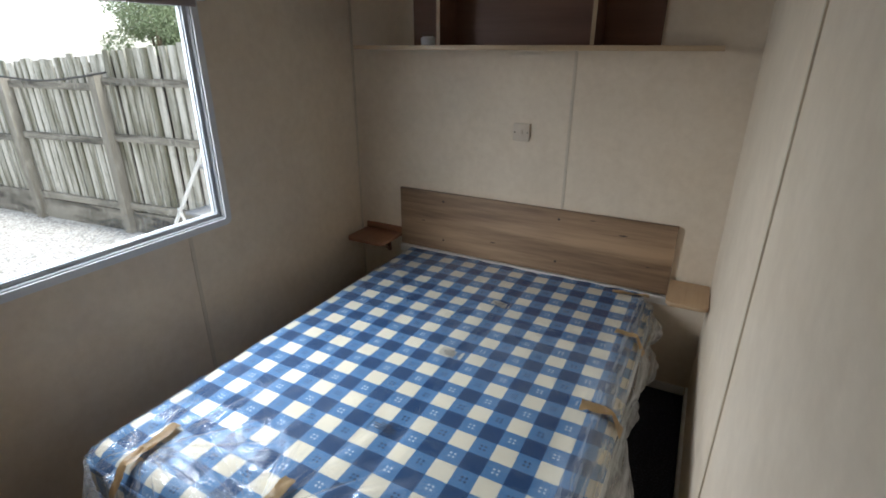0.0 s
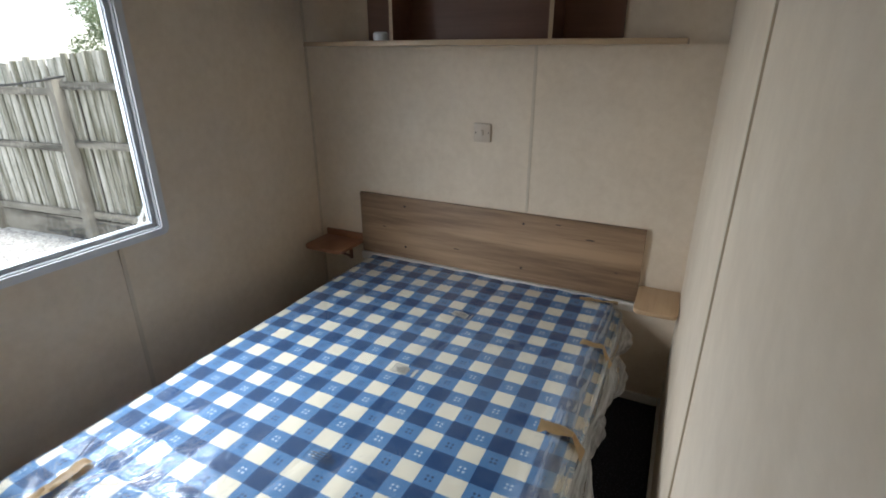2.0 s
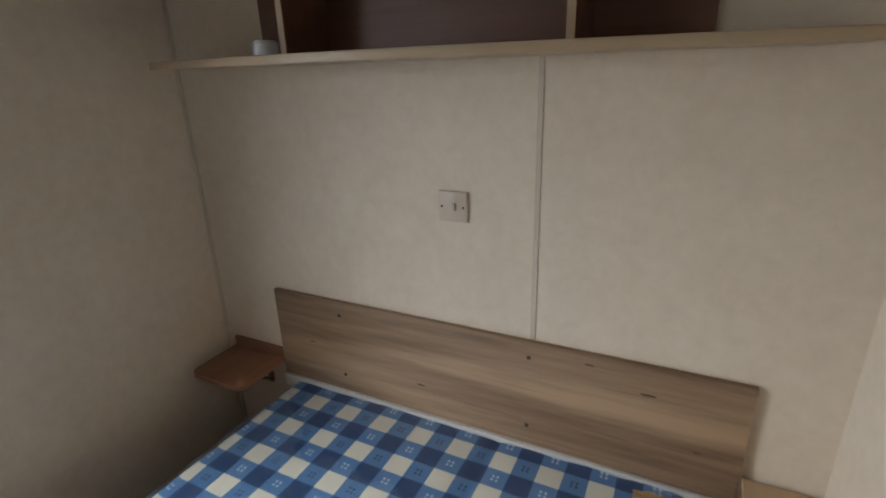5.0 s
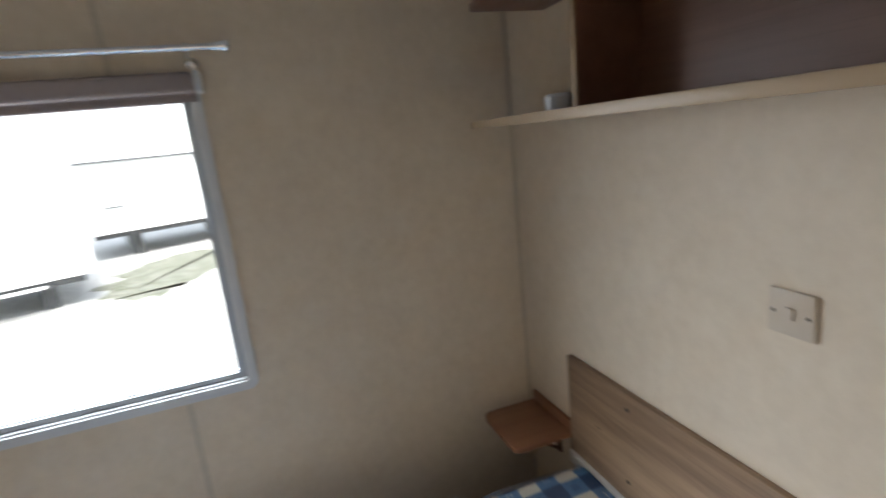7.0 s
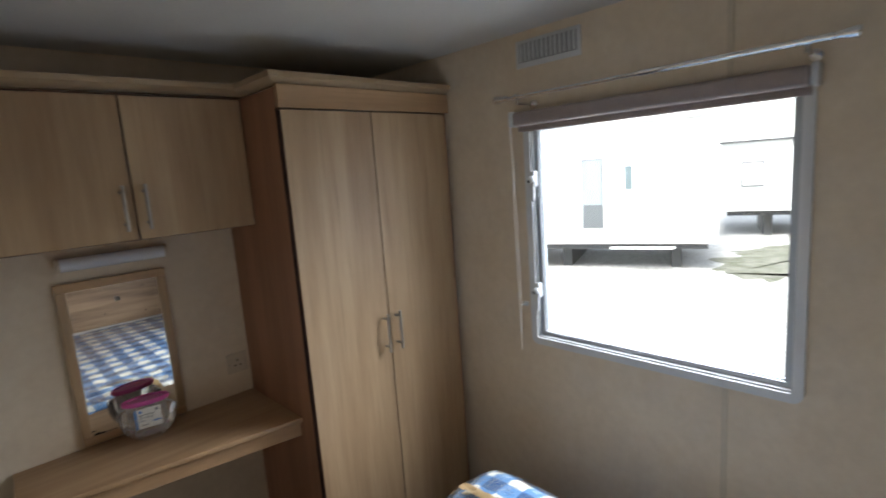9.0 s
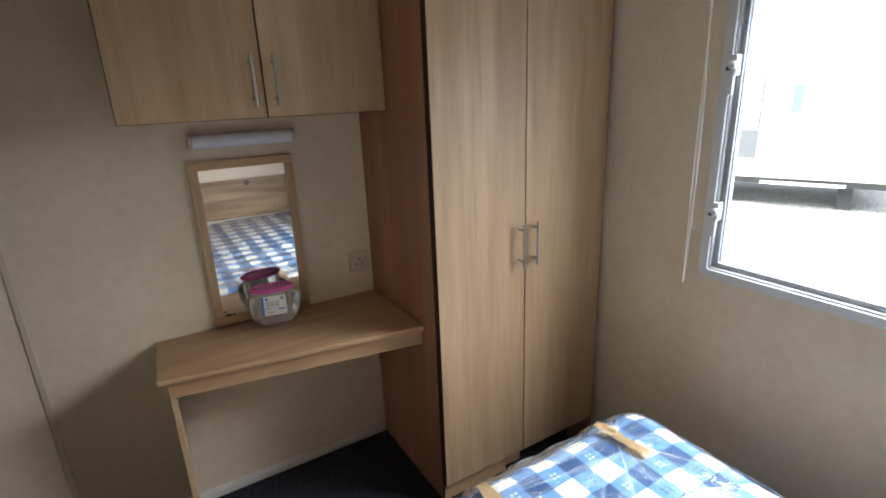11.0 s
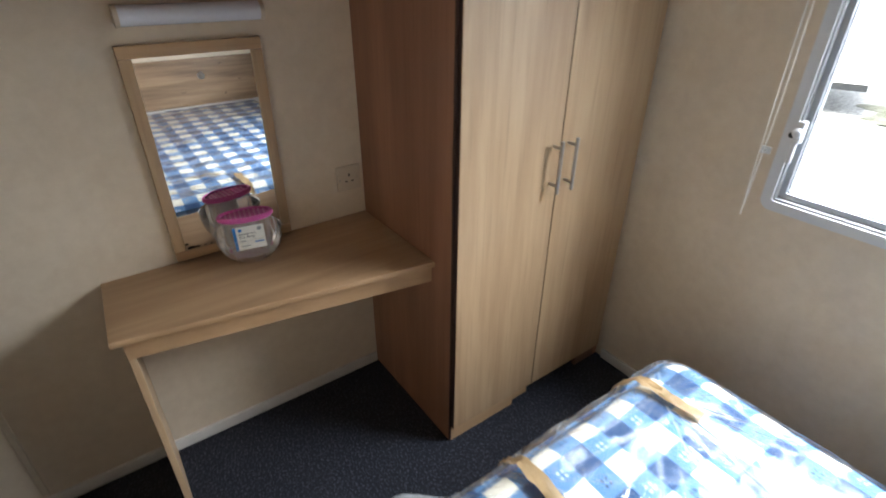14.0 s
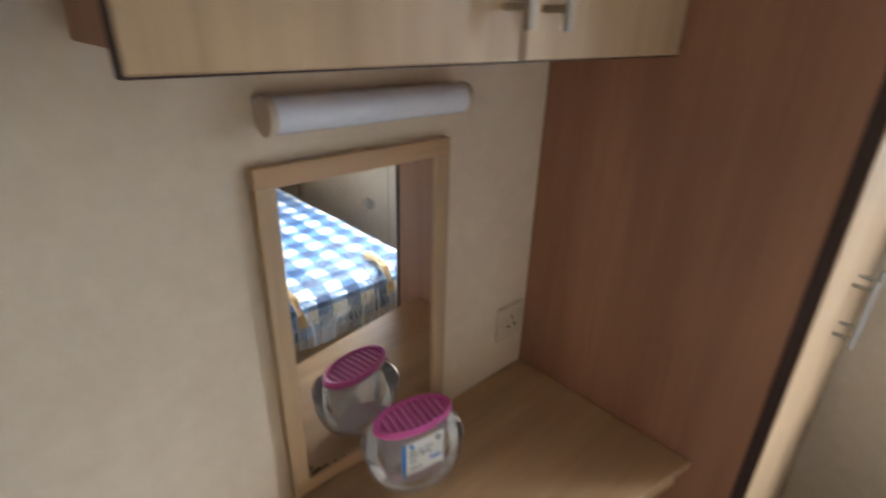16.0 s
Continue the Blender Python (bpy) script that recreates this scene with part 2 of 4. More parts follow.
CLEAR = clear("clear_plastic", (0.985, 0.99, 0.99), 1.2, 0.06, 0.05)
MILKY = clear("milky_plastic", (0.97, 0.98, 0.97), 0.9, 0.15, 0.13)

CARPET = material("navy_carpet", (0.02, 0.022, 0.03), 0.95)
v = space(CARPET)
speck, patch = noise_of(CARPET, v, 135.0, 1.0, 0.9), noise_of(CARPET, v, 5.0)
paint(CARPET, mix(CARPET, ramp(CARPET, speck, 0.54, 0.68), (0.008, 0.009, 0.015), mix(CARPET, patch, (0.042, 0.047, 0.070), (0.075, 0.081, 0.108))))
relief(CARPET, speck, 0.8, 0.004)

# gingham ticking: two crossed sets of stripes, small four-dot flowers in the mid-blue squares
SQUARE_X, SQUARE_Y = 0.066, 0.0648
GINGHAM = material("blue_gingham_ticking", (0.2, 0.3, 0.5), 0.75)
v = space(GINGHAM, (1 / SQUARE_X, 1 / SQUARE_Y, 1 / SQUARE_Y))
parts3 = add(GINGHAM, "ShaderNodeSeparateXYZ")
join(GINGHAM, v, parts3.inputs[0])
gx, gy, gz = parts3.outputs
gy = calc(GINGHAM, "ADD", gy, gz)
cell = [calc(GINGHAM, "FLOOR", c) for c in (gx, gy)]
odd = [calc(GINGHAM, "MODULO", calc(GINGHAM, "ABSOLUTE", c), 2.0) for c in cell]
local = [calc(GINGHAM, "SUBTRACT", calc(GINGHAM, "FRACT", c), 0.5) for c in (gx, gy)]
count = calc(GINGHAM, "ADD", *odd)
weave = noise_of(GINGHAM, v, 40.0, 2.0)
one = calc(GINGHAM, "GREATER_THAN", count, 0.5)
two = calc(GINGHAM, "GREATER_THAN", count, 1.5)
mid = calc(GINGHAM, "SUBTRACT", one, two)
tone = mix(GINGHAM, one, (0.76, 0.70, 0.56), (0.095, 0.235, 0.42))
tone = mix(GINGHAM, two, tone, (0.006, 0.060, 0.165))
du, dv = [calc(GINGHAM, "SUBTRACT", calc(GINGHAM, "ABSOLUTE", c), 0.10) for c in local]
ring = calc(GINGHAM, "ADD", calc(GINGHAM, "MULTIPLY", du, du), calc(GINGHAM, "MULTIPLY", dv, dv))
dot = calc(GINGHAM, "MULTIPLY", calc(GINGHAM, "LESS_THAN", ring, 0.0036), mid)
tone = mix(GINGHAM, calc(GINGHAM, "MULTIPLY", dot, 0.92), tone, mix(GINGHAM, odd[0], (0.62, 0.68, 0.72), (0.012, 0.035, 0.09)))
paint(GINGHAM, mix(GINGHAM, calc(GINGHAM, "MULTIPLY", weave, 0.25), tone, (0.0, 0.0, 0.0)))
relief(GINGHAM, weave, 0.15, 0.001)

FENCE = timber("weathered_fence_board", (0.60, 0.58, 0.52), (0.13, 0.125, 0.085), "z", 0.85, 1.3, 2.0)
RAIL = timber("weathered_fence_rail", (0.27, 0.25, 0.21), (0.045, 0.042, 0.035), "x", 0.85, 1.2, 2.0)

POST = timber("weathered_fence_post", (0.27, 0.25, 0.215), (0.14, 0.13, 0.105), "z", 0.85, 1.0, 1.0)
# near-black: the shade in the fence gaps is put into the back boards' colour
GAP_SHADE = timber("gap_shade_board", (0.035, 0.032, 0.027), (0.02, 0.019, 0.016), "z", 0.9)

for weathered, stain in ((FENCE, (0.09, 0.095, 0.055)), (RAIL, (0.42, 0.41, 0.36)), (POST, (0.40, 0.39, 0.34))):
    body = weathered.node_tree.nodes["Principled BSDF"].inputs["Base Color"]
    clean = body.links[0].from_socket
    spots = ramp(weathered, noise_of(weathered, space(weathered, (9, 9, 4)), 1.6, 6.0, 0.7), 0.52, 0.66)
    paint(weathered, mix(weathered, calc(weathered, "MULTIPLY", spots, 0.55), clean, stain))

GRAVEL = material("pale_gravel", (0.5, 0.48, 0.45), 0.9)
v = space(GRAVEL)
cells = add(GRAVEL, "ShaderNodeTexVoronoi", Scale=38.0)
join(GRAVEL, v, cells.inputs["Vector"])
stone = add(GRAVEL, "ShaderNodeSeparateXYZ")
join(GRAVEL, cells.outputs["Color"], stone.inputs[0])
wide = noise_of(GRAVEL, v, 0.55, 6.0, 0.6)
tone = mix(GRAVEL, stone.outputs[0], (0.30, 0.285, 0.26), (0.74, 0.73, 0.70))
moss = mix(GRAVEL, stone.outputs[1], (0.10, 0.14, 0.045), (0.22, 0.25, 0.10))
paint(GRAVEL, mix(GRAVEL, ramp(GRAVEL, wide, 0.72, 0.80), tone, moss))
MOSS = surface("mossy_gravel", (0.055, 0.07, 0.025), (0.30, 0.29, 0.25), 0.9, 3.4, 22.0, 0.8, depth=0.03)
relief(GRAVEL, cells.outputs["Distance"], 0.8, 0.02)


# ---- mesh helpers ----
def box(bm, x0, x1, y0, y1, z0, z1, bevel=0.0, segments=2):
    c = bmesh.ops.create_cube(bm, size=1.0)["verts"]
    for v in c:
        v.co = Vector(((x0 + x1) / 2 + v.co.x * (x1 - x0), (y0 + y1) / 2 + v.co.y * (y1 - y0), (z0 + z1) / 2 + v.co.z * (z1 - z0)))
    if bevel:
        edges = list({e for v in c for e in v.link_edges})
        bmesh.ops.bevel(bm, geom=edges, offset=bevel, segments=segments, profile=0.5, affect="EDGES")
    return bm


def slab(bm, outline, z0, z1, bevel=0.0):
    """A board: an outline in plan, given a thickness."""
    low = [bm.verts.new((x, y, z0)) for x, y in outline]
    high = [bm.verts.new((x, y, z1)) for x, y in outline]
    faces = [bm.faces.new(low[::-1]), bm.faces.new(high)]
    n = len(outline)
    for i in range(n):
        faces.append(bm.faces.new((low[i], low[(i + 1) % n], high[(i + 1) % n], high[i])))
    bmesh.ops.recalc_face_normals(bm, faces=faces)
    if bevel:
        rim = [e for f in faces[:2] for e in f.edges]
        bmesh.ops.bevel(bm, geom=rim, offset=bevel, segments=2, profile=0.5, affect="EDGES")
    return bm


def rounded(x0, x1, y0, y1, radii, steps=6):
    """Outline of a rectangle with rounded corners; radii from the x0,y0 corner round to x0,y1."""
    pts = []
    for (cx, cy, sx, sy, a0), r in zip(((x0, y0, 1, 1, 180), (x1, y0, -1, 1, 270), (x1, y1, -1, -1, 0), (x0, y1, 1, -1, 90)), radii):
        for i in range(steps + 1 if r else 1):
            a = radians(a0 + 90 * i / steps)
            pts.append((cx + sx * r + r * math.cos(a), cy + sy * r + r * math.sin(a)) if r else (cx, cy))
    return pts


def tube(bm, a, b, r, r2=None, n=16, caps=True):
    a, b = Vector(a), Vector(b)
    turn = (b - a).to_track_quat("Z", "Y").to_matrix().to_4x4()
    bmesh.ops.create_cone(bm, cap_ends=caps, segments=n, radius1=r, radius2=r if r2 is None else r2, depth=(b - a).length,
                          matrix=Matrix.Translation((a + b) / 2) @ turn)
    return bm


def ball(bm, centre, r, scale=(1, 1, 1), n=12):
    bmesh.ops.create_uvsphere(bm, u_segments=n, v_segments=n // 2 + 2, radius=r, matrix=Matrix.Translation(centre) @ Matrix.Diagonal((*scale, 1)))
    return bm


def smooth(bm, angle=40):
    for f in bm.faces:
        f.smooth = True
    for e in bm.edges:
        e.smooth = not (len(e.link_faces) == 2 and e.calc_face_angle(0) > radians(angle))
    return bm


def made(name, bm, mat, at):
    """A mesh object whose origin lies at the point at; bm is in world coordinates."""
    bmesh.ops.translate(bm, vec=-Vector(at), verts=bm.verts)
    smooth(bm)
    me = bpy.data.meshes.new(name)
    bm.to_mesh(me)
    bm.free()
    me.materials.append(mat)
    ob = new(name, me)
    return ob


def solid(name, bm, mat, at, label, category, group="", kind=""):
    ob = made(name, bm, mat, at)
    ob.location = at
    return tagged(ob, label, category, group, kind)


def thing(name, at, label, category, group="", kind=""):
    ob = new(name)
    ob.location = at
    ob.empty_display_size = 0.05
    ob["at"] = at
    return tagged(ob, label, category, group, kind)


def part(name, bm, mat, parent, label=""):
    at = Vector(parent["at"])
    ob = made(name, bm, mat, at)
    ob.parent = parent
    ob["at"] = tuple(at)
    return tagged(ob, label)


B = bmesh.new

# ---- the room ----
EAST, NORTH, TOP = 1.93, 2.785, 2.10
FLOOR = 0.025
solid("floor", box(B(), -0.06, 2.8, -0.06, NORTH + 0.06, -0.06, FLOOR), CARPET, (0, 0, FLOOR), "dark navy speckled carpet floor", "floor", kind="structure")
solid("ceiling", box(B(), -0.06, 2.8, -0.06, NORTH + 0.06, TOP, TOP + 0.05), CEILING, (0, 0, TOP), "off-white board ceiling", "ceiling", kind="structure")

WY0, WY1, WZ0, WZ1 = 0.966, 1.832, 0.917, 1.765
bm = B()
box(bm, -0.06, 0, -0.06, WY0, 0, TOP)
box(bm, -0.06, 0, WY1, NORTH + 0.06, 0, TOP)
box(bm, -0.06, 0, WY0, WY1, 0, WZ0)
box(bm, -0.06, 0, WY0, WY1, WZ1, TOP)
solid("wall_west", bm, WALL, (0, 0, 0), "cream mottled vinyl wall with a window", "wall", kind="structure")
solid("wall_north", box(B(), 0, 1.93, NORTH, NORTH + 0.06, 0, TOP), WALL, (0, NORTH, 0), "cream mottled vinyl wall behind the bed", "wall", kind="structure")
solid("wall_south", box(B(), 0, 2.8, -0.06, 0, 0, TOP), WALL, (0, 0, 0), "cream mottled vinyl wall behind the dressing table", "wall", kind="structure")


def east(y):
    """The partition stands slightly askew: its face at y."""
    return 1.897 + 0.0155 * (NORTH - y)


def askew(bm, y0, y1, z0, z1, out=0.0, deep=0.04):
    return slab(bm, ((east(y0) - out, y0), (east(y0) + deep, y0), (east(y1) + deep, y1), (east(y1) - out, y1)), z0, z1)


bm = askew(B(), 0.72, NORTH + 0.06, 0, TOP)
askew(bm, 0.0, 0.72, 2.0, TOP)
solid("wall_east", bm, WALL, (EAST, 0.7, 0), "cream mottled partition wall with a doorway", "wall", kind="structure")
solid("wall_hall", box(B(), 2.74, 2.8, 0, 1.1, 0, TOP), WALL, (2.74, 0, 0), "plain cream passage wall", "wall", kind="structure")
solid("wall_hall_end", box(B(), EAST + 0.065, 2.74, 1.1, 1.16, 0, TOP), WALL, (EAST, 1.1, 0), "plain cream passage wall", "wall", kind="structure")


def strip(at, x0, x1, y0, y1, z0, z1):
    solid("trim", box(B(), x0, x1, y0, y1, z0, z1, 0.0015, 1), STRIP, at, "cream plastic strip covering a wall panel joint", "trim", "wall joint strips", "structure")


strip((1.205, NORTH, 0.88), 1.1985, 1.2115, NORTH - 0.0025, NORTH, 0.50, 1.592)
solid("trim", askew(B(), 1.585, 1.602, 0.06, TOP, 0.004, 0.0), STRIP, (east(1.6), 1.6, 0), "cream plastic strip covering a wall panel joint", "trim", "wall joint strips", "structure")
strip((0, 1.655, 0), 0, 0.0025, 1.646, 1.664, 0.06, 0.885)
strip((0, 1.655, 1.9), 0, 0.004, 1.646, 1.664, 1.80, TOP)
strip((1.945, 0, 0), 1.936, 1.954, 0, 0.004, 0.08, TOP)
strip((0, NORTH, 0), 0, 0.010, NORTH - 0.010, NORTH, 0.05, TOP)


def skirting(at, x0, x1, y0, y1, h):
    solid("baseboard", box(B(), x0, x1, y0, y1, FLOOR, FLOOR + h, 0.004), SKIRT, at, "white painted skirting board, slightly scuffed", "baseboard", "skirting", "structure")


skirting((1.2, 0, 0), 0.800, 2.74, 0, 0.012, 0.045)
skirting((0, 1.6, 0), 0, 0.012, 0.545, NORTH, 0.045)
skirting((1.2, NORTH, 0), 0.012, 1.882, NORTH - 0.012, NORTH, 0.045)
solid("baseboard", askew(B(), 0.72, NORTH - 0.014, FLOOR, FLOOR + 0.055, 0.012, 0.0), SKIRT, (east(2), 2.0, 0), "white painted skirting board, slightly scuffed", "baseboard", "skirting", "structure")
solid("trim", box(B(), 0.6, 1.8, 1.30, 1.318, TOP - 0.004, TOP, 0.001, 1), STRIP, (1.2, 1.3, TOP), "yellowed strip along a ceiling joint", "trim", "wall joint strips", "structure")

# ---- window ----
win = thing("window_1", (0, 1.40, 0.89), "white framed aluminium window overlooking a gravel yard", "window", kind="structure")


def ring(bm, y0, y1, z0, z1, w, xa, xb, r_out, r_in):
    """A flat frame standing in the west wall, rounded outside and inside."""
    outer = rounded(y0, y1, z0, z1, (r_out,) * 4)
    inner = rounded(y0 + w, y1 - w, z0 + w, z1 - w, (r_in,) * 4)
    rows = []
    for pts, x in ((outer, xa), (outer, xb), (inner, xb), (inner, xa)):
        rows.append([bm.verts.new((x, y, z)) for y, z in pts])
    n = len(outer)
    faces = []
    for a in range(4):
        p, q = rows[a], rows[(a + 1) % 4]
        for i in range(n):
            faces.append(bm.faces.new((p[i], p[(i + 1) % n], q[(i + 1) % n], q[i])))
    bmesh.ops.recalc_face_normals(bm, faces=faces)
    return bm


part("window_frame", ring(B(), 0.941, 1.857, 0.891, 1.797, 0.028, 0.0, 0.012, 0.030, 0.008), PVC, win, "white plastic inner frame with rounded corners")
lin = part("window_lining", ring(B(), 0.966, 1.832, 0.917, 1.765, 0.008, -0.06, 0.004, 0.004, 0.003), LINING, win)
sash = part("sash", ring(B(), 0.974, 1.824, 0.925, 1.757, 0.017, -0.045, -0.012, 0.006, 0.003), ALU, win, "grey aluminium sash")
part("gasket", ring(B(), 0.990, 1.808, 0.941, 1.741, 0.004, -0.034, -0.022, 0.003, 0.002), GREY, sash)
pane = part("pane", box(B(), -0.030, -0.026, 0.991, 1.807, 0.942, 1.740), GLASS, win, "clear glass pane")
pane.visible_shadow = False
for z in (1.555, 1.115):
    bm = box(B(), -0.014, 0.014, 0.966, 0.986, z - 0.03, z + 0.03, 0.004)
    box(bm, 0.004, 0.016, 0.970, 0.982, z - 0.085, z - 0.02, 0.004)
    ball(bm, (0.016, 0.976, z), 0.013)
    latch = part("latch", bm, PVC, win, "white plastic window latch")
    part("knob", ball(B(), (0.016, 0.964, z - 0.008), 0.008), SEAL, latch)

# ---- things on the window wall ----
blind = thing("roller_blind", (0.03, 1.40, 1.75), "rolled-up brown fabric roller blind above the window", "blind")
bm = box(B(), 0.014, 0.056, 0.924, 1.848, 1.756, 1.808, 0.012, 4)
box(bm, 0.012, 0.018, 0.924, 1.848, 1.746, 1.785, 0.002)
part("roll", bm, BLIND, blind)
part("hem_bar", box(B(), 0.010, 0.020, 0.924, 1.848, 1.735, 1.750, 0.003), BLIND, blind)
for y in (0.914, 1.858):
    bm = box(B(), 0.0, 0.055, y - 0.009, y + 0.009, 1.755, 1.812, 0.006)
    part("bracket", bm, PVC, blind, "white plastic end bracket")
bm = B()
for i in range(150):
    t = i / 149
    for side, sway in ((-1, 0.004), (1, 0.012)):
        ball(bm, (0.052 + side * 0.006 * (1 - t), 0.912 + 0.006 * t + sway * math.sin(3.1 * t) * side, 1.775 - 0.905 * t), 0.0026, n=4)
part("bead_cord", bm, CORD, blind, "white beaded pull cord hanging in a loop")
bm = box(B(), 0.0, 0.006, 0.899, 0.924, 1.040, 1.060, 0.002)
tube(bm, (0.005, 0.911, 1.050), (0.030, 0.911, 1.050), 0.004, n=10)
solid("cord_clip", bm, PVC, (0.0, 0.911, 1.050), "small clear plastic cord clip screwed to the wall", "clip")

rod = thing("curtain_rod", (0.0, 1.42, 1.855), "thin chrome telescopic curtain rod without curtains", "curtain rod")
part("rod", tube(B(), (0.105, 0.940, 1.853), (0.105, 1.45, 1.855), 0.0065), CHROME, rod)
part("rod", tube(B(), (0.105, 1.44, 1.855), (0.105, 1.901, 1.855), 0.0085), CHROME, rod)
for y, s in ((0.940, -1), (1.901, 1)):
    bm = tube(B(), (0.105, y, 1.855), (0.105, y + s * 0.045, 1.855), 0.008, 0.016)
    tube(bm, (0.105, y + s * 0.045, 1.855), (0.105, y + s * 0.050, 1.855), 0.016, 0.013)
    tube(bm, (0.105, y - s * 0.010, 1.855), (0.105, y, 1.855), 0.010)
    part("finial", bm, CHROME, rod, "flared chrome finial")
    yb = y - s * 0.05
    bm = tube(B(), (0.0, yb, 1.832), (0.105, yb, 1.832), 0.005)
    tube(bm, (0.105, yb, 1.828), (0.105, yb, 1.856), 0.006)
    tube(bm, (0.105, yb - 0.006, 1.855), (0.105, yb + 0.006, 1.855), 0.012)
    tube(bm, (0.0, yb, 1.832), (0.006, yb, 1.832), 0.016)
    part("bracket", bm, CHROME, rod)

vent = thing("air_vent", (0, 1.072, 1.975), "white plastic louvred wall vent near the ceiling", "vent")
bm = box(B(), 0.0, 0.006, 0.920, 1.194, 1.969, 2.068, 0.002)
part("plate", bm, PVC, vent)
for i in range(13):
    y = 0.945 + i * 0.0186
    part("slat", box(B(), 0.0075, 0.015, y, y + 0.008, 1.990, 2.053, 0.001, 1), PVC, vent)
part("backing", box(B(), 0.0062, 0.0072, 0.936, 1.180, 1.988, 2.055), GREY, vent)

# ---- wardrobe, upper cabinet, dressing table ----
ward = thing("wardrobe", (0.40, 0.26, 0), "tall two-door beech-effect fitted wardrobe with damaged plinth", "wardrobe")
bm = box(B(), 0.779, 0.797, 0.0, 0.516, FLOOR, 1.925, 0.001, 1)
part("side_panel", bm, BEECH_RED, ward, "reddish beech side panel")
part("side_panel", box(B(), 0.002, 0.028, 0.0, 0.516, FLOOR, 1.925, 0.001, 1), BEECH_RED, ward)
part("back_panel", box(B(), 0.028, 0.779, 0.0, 0.006, FLOOR, 1.92), BEECH, ward)
# no real band: a dark strip for the shade between side panel and door
part("edge_band", box(B(), 0.794, 0.7985, 0.5165, 0.5245, 0.03, 1.856), EDGING_GAP_SHADE, ward, "dark strip added for the shade in the gap at the door edge")
part("top_panel", box(B(), 0.028, 0.779, 0.006, 0.514, 1.905, 1.923), BEECH, ward)
part("frieze", box(B(), 0.002, 0.797, 0.522, 0.539, 1.857, 1.935, 0.001, 1), BEECH_X, ward)


def pull(parent, x, y, z0, z1):
    bm = tube(B(), (x, y + 0.033, z0), (x, y + 0.033, z1), 0.0055, n=14)
    for z in (z0 + 0.022, z1 - 0.022):
        tube(bm, (x, y, z), (x, y + 0.033, z), 0.0045, n=12)
    part("handle", bm, STEEL, parent, "brushed nickel bar handle")


for x0, x1, hx in ((0.4255, 0.7925, 0.455), (0.032, 0.4215, 0.393)):
    d = part("door", box(B(), x0, x1, 0.522, 0.539, 0.100, 1.851, 0.0008, 1), BEECH, ward)
    part("edging", box(B(), x0 - 0.0008, x1 + 0.0008, 0.523, 0.5365, 0.0985, 1.8535), EDGING_GAP_SHADE, d, "dark edging")
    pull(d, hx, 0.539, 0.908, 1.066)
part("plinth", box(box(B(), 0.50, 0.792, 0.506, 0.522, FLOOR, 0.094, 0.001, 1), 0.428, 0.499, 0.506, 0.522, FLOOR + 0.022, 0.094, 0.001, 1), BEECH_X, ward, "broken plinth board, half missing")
part("plinth_block", box(B(), 0.028, 0.14, 0.500, 0.516, FLOOR, 0.095), SHADED_WOOD, ward)

# dark strip laid in to give the shade between the two doors
part("door_gap_shade", box(B(), 0.4205, 0.4265, 0.5225, 0.5300, 0.100, 1.851), EDGING_GAP_SHADE, ward, "dark strip added for the shade between the doors")

cornice = thing("cornice", (0.8, 0.26, 1.93), "pale beech-effect cornice along the top of the fitted units", "cornice")
path = [(0.0, 0.532), (0.803, 0.532), (0.803, 0.254), (1.588, 0.254), (1.588, 0.0)]
proud = [(0.0, 0.558), (0.828, 0.558), (0.828, 0.279), (1.611, 0.279), (1.611, 0.0)]
inner = [(0.0, 0.507), (0.778, 0.507), (0.778, 0.229), (1.563, 0.229), (1.563, 0.0)]
bm = B()
rows = [[bm.verts.new((x, y, z)) for x, y in pts] for pts, z in ((inner, 1.935), (path, 1.935), (proud, 1.954), (proud, 1.972), (inner, 1.972))]
for a in range(5):
    p, q = rows[a], rows[(a + 1) % 5]
    for i in range(4):
        bm.faces.new((p[i], p[i + 1], q[i + 1], q[i]))
bm.faces.new([r[0] for r in rows])
bm.faces.new([r[-1] for r in rows][::-1])
bmesh.ops.recalc_face_normals(bm, faces=bm.faces)
part("moulding", bm, EDGE, cornice)

upper = thing("wall_cabinet", (1.2, 0.12, 1.465), "beech-effect two-door wall cabinet over the mirror", "cabinet")
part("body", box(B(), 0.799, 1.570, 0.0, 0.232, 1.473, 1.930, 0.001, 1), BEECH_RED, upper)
for x0, x1, hx in ((0.801, 1.189, 1.161), (1.194, 1.583, 1.226)):
    d = part("door", box(B(), x0, x1, 0.235, 0.252, 1.461, 1.922, 0.0015, 1), BEECH, upper)
    part("edging", box(B(), x0 - 0.002, x1 + 0.002, 0.2345, 0.2495, 1.459, 1.9245), EDGING_GAP_SHADE, d, "dark edging")
    pull(d, hx, 0.252, 1.493, 1.640)

desk = thing("dressing_table", (1.2, 0.2, 0), "beech-effect fitted dressing table with a slanted front", "dressing table")
top = [(0.799, 0.001), (1.616, 0.001), (1.628, 0.299), (0.799, 0.437)]
bm = slab(B(), top, 0.709, 0.728, 0.003)
part("tabletop", bm, BEECH_X, desk)
apron = [(0.799, 0.419), (1.604, 0.279), (1.604, 0.262), (0.799, 0.402)]
part("apron", slab(B(), apron, 0.650, 0.708), BEECH_X, desk, "front rail under the top")
part("leg_panel", box(B(), 1.587, 1.604, 0.012, 0.276, FLOOR, 0.708, 0.001, 1), BEECH, desk)

mir = thing("wall_mirror", (1.257, 0.0, 0.735), "narrow upright wall mirror in a beech-effect frame", "mirror")
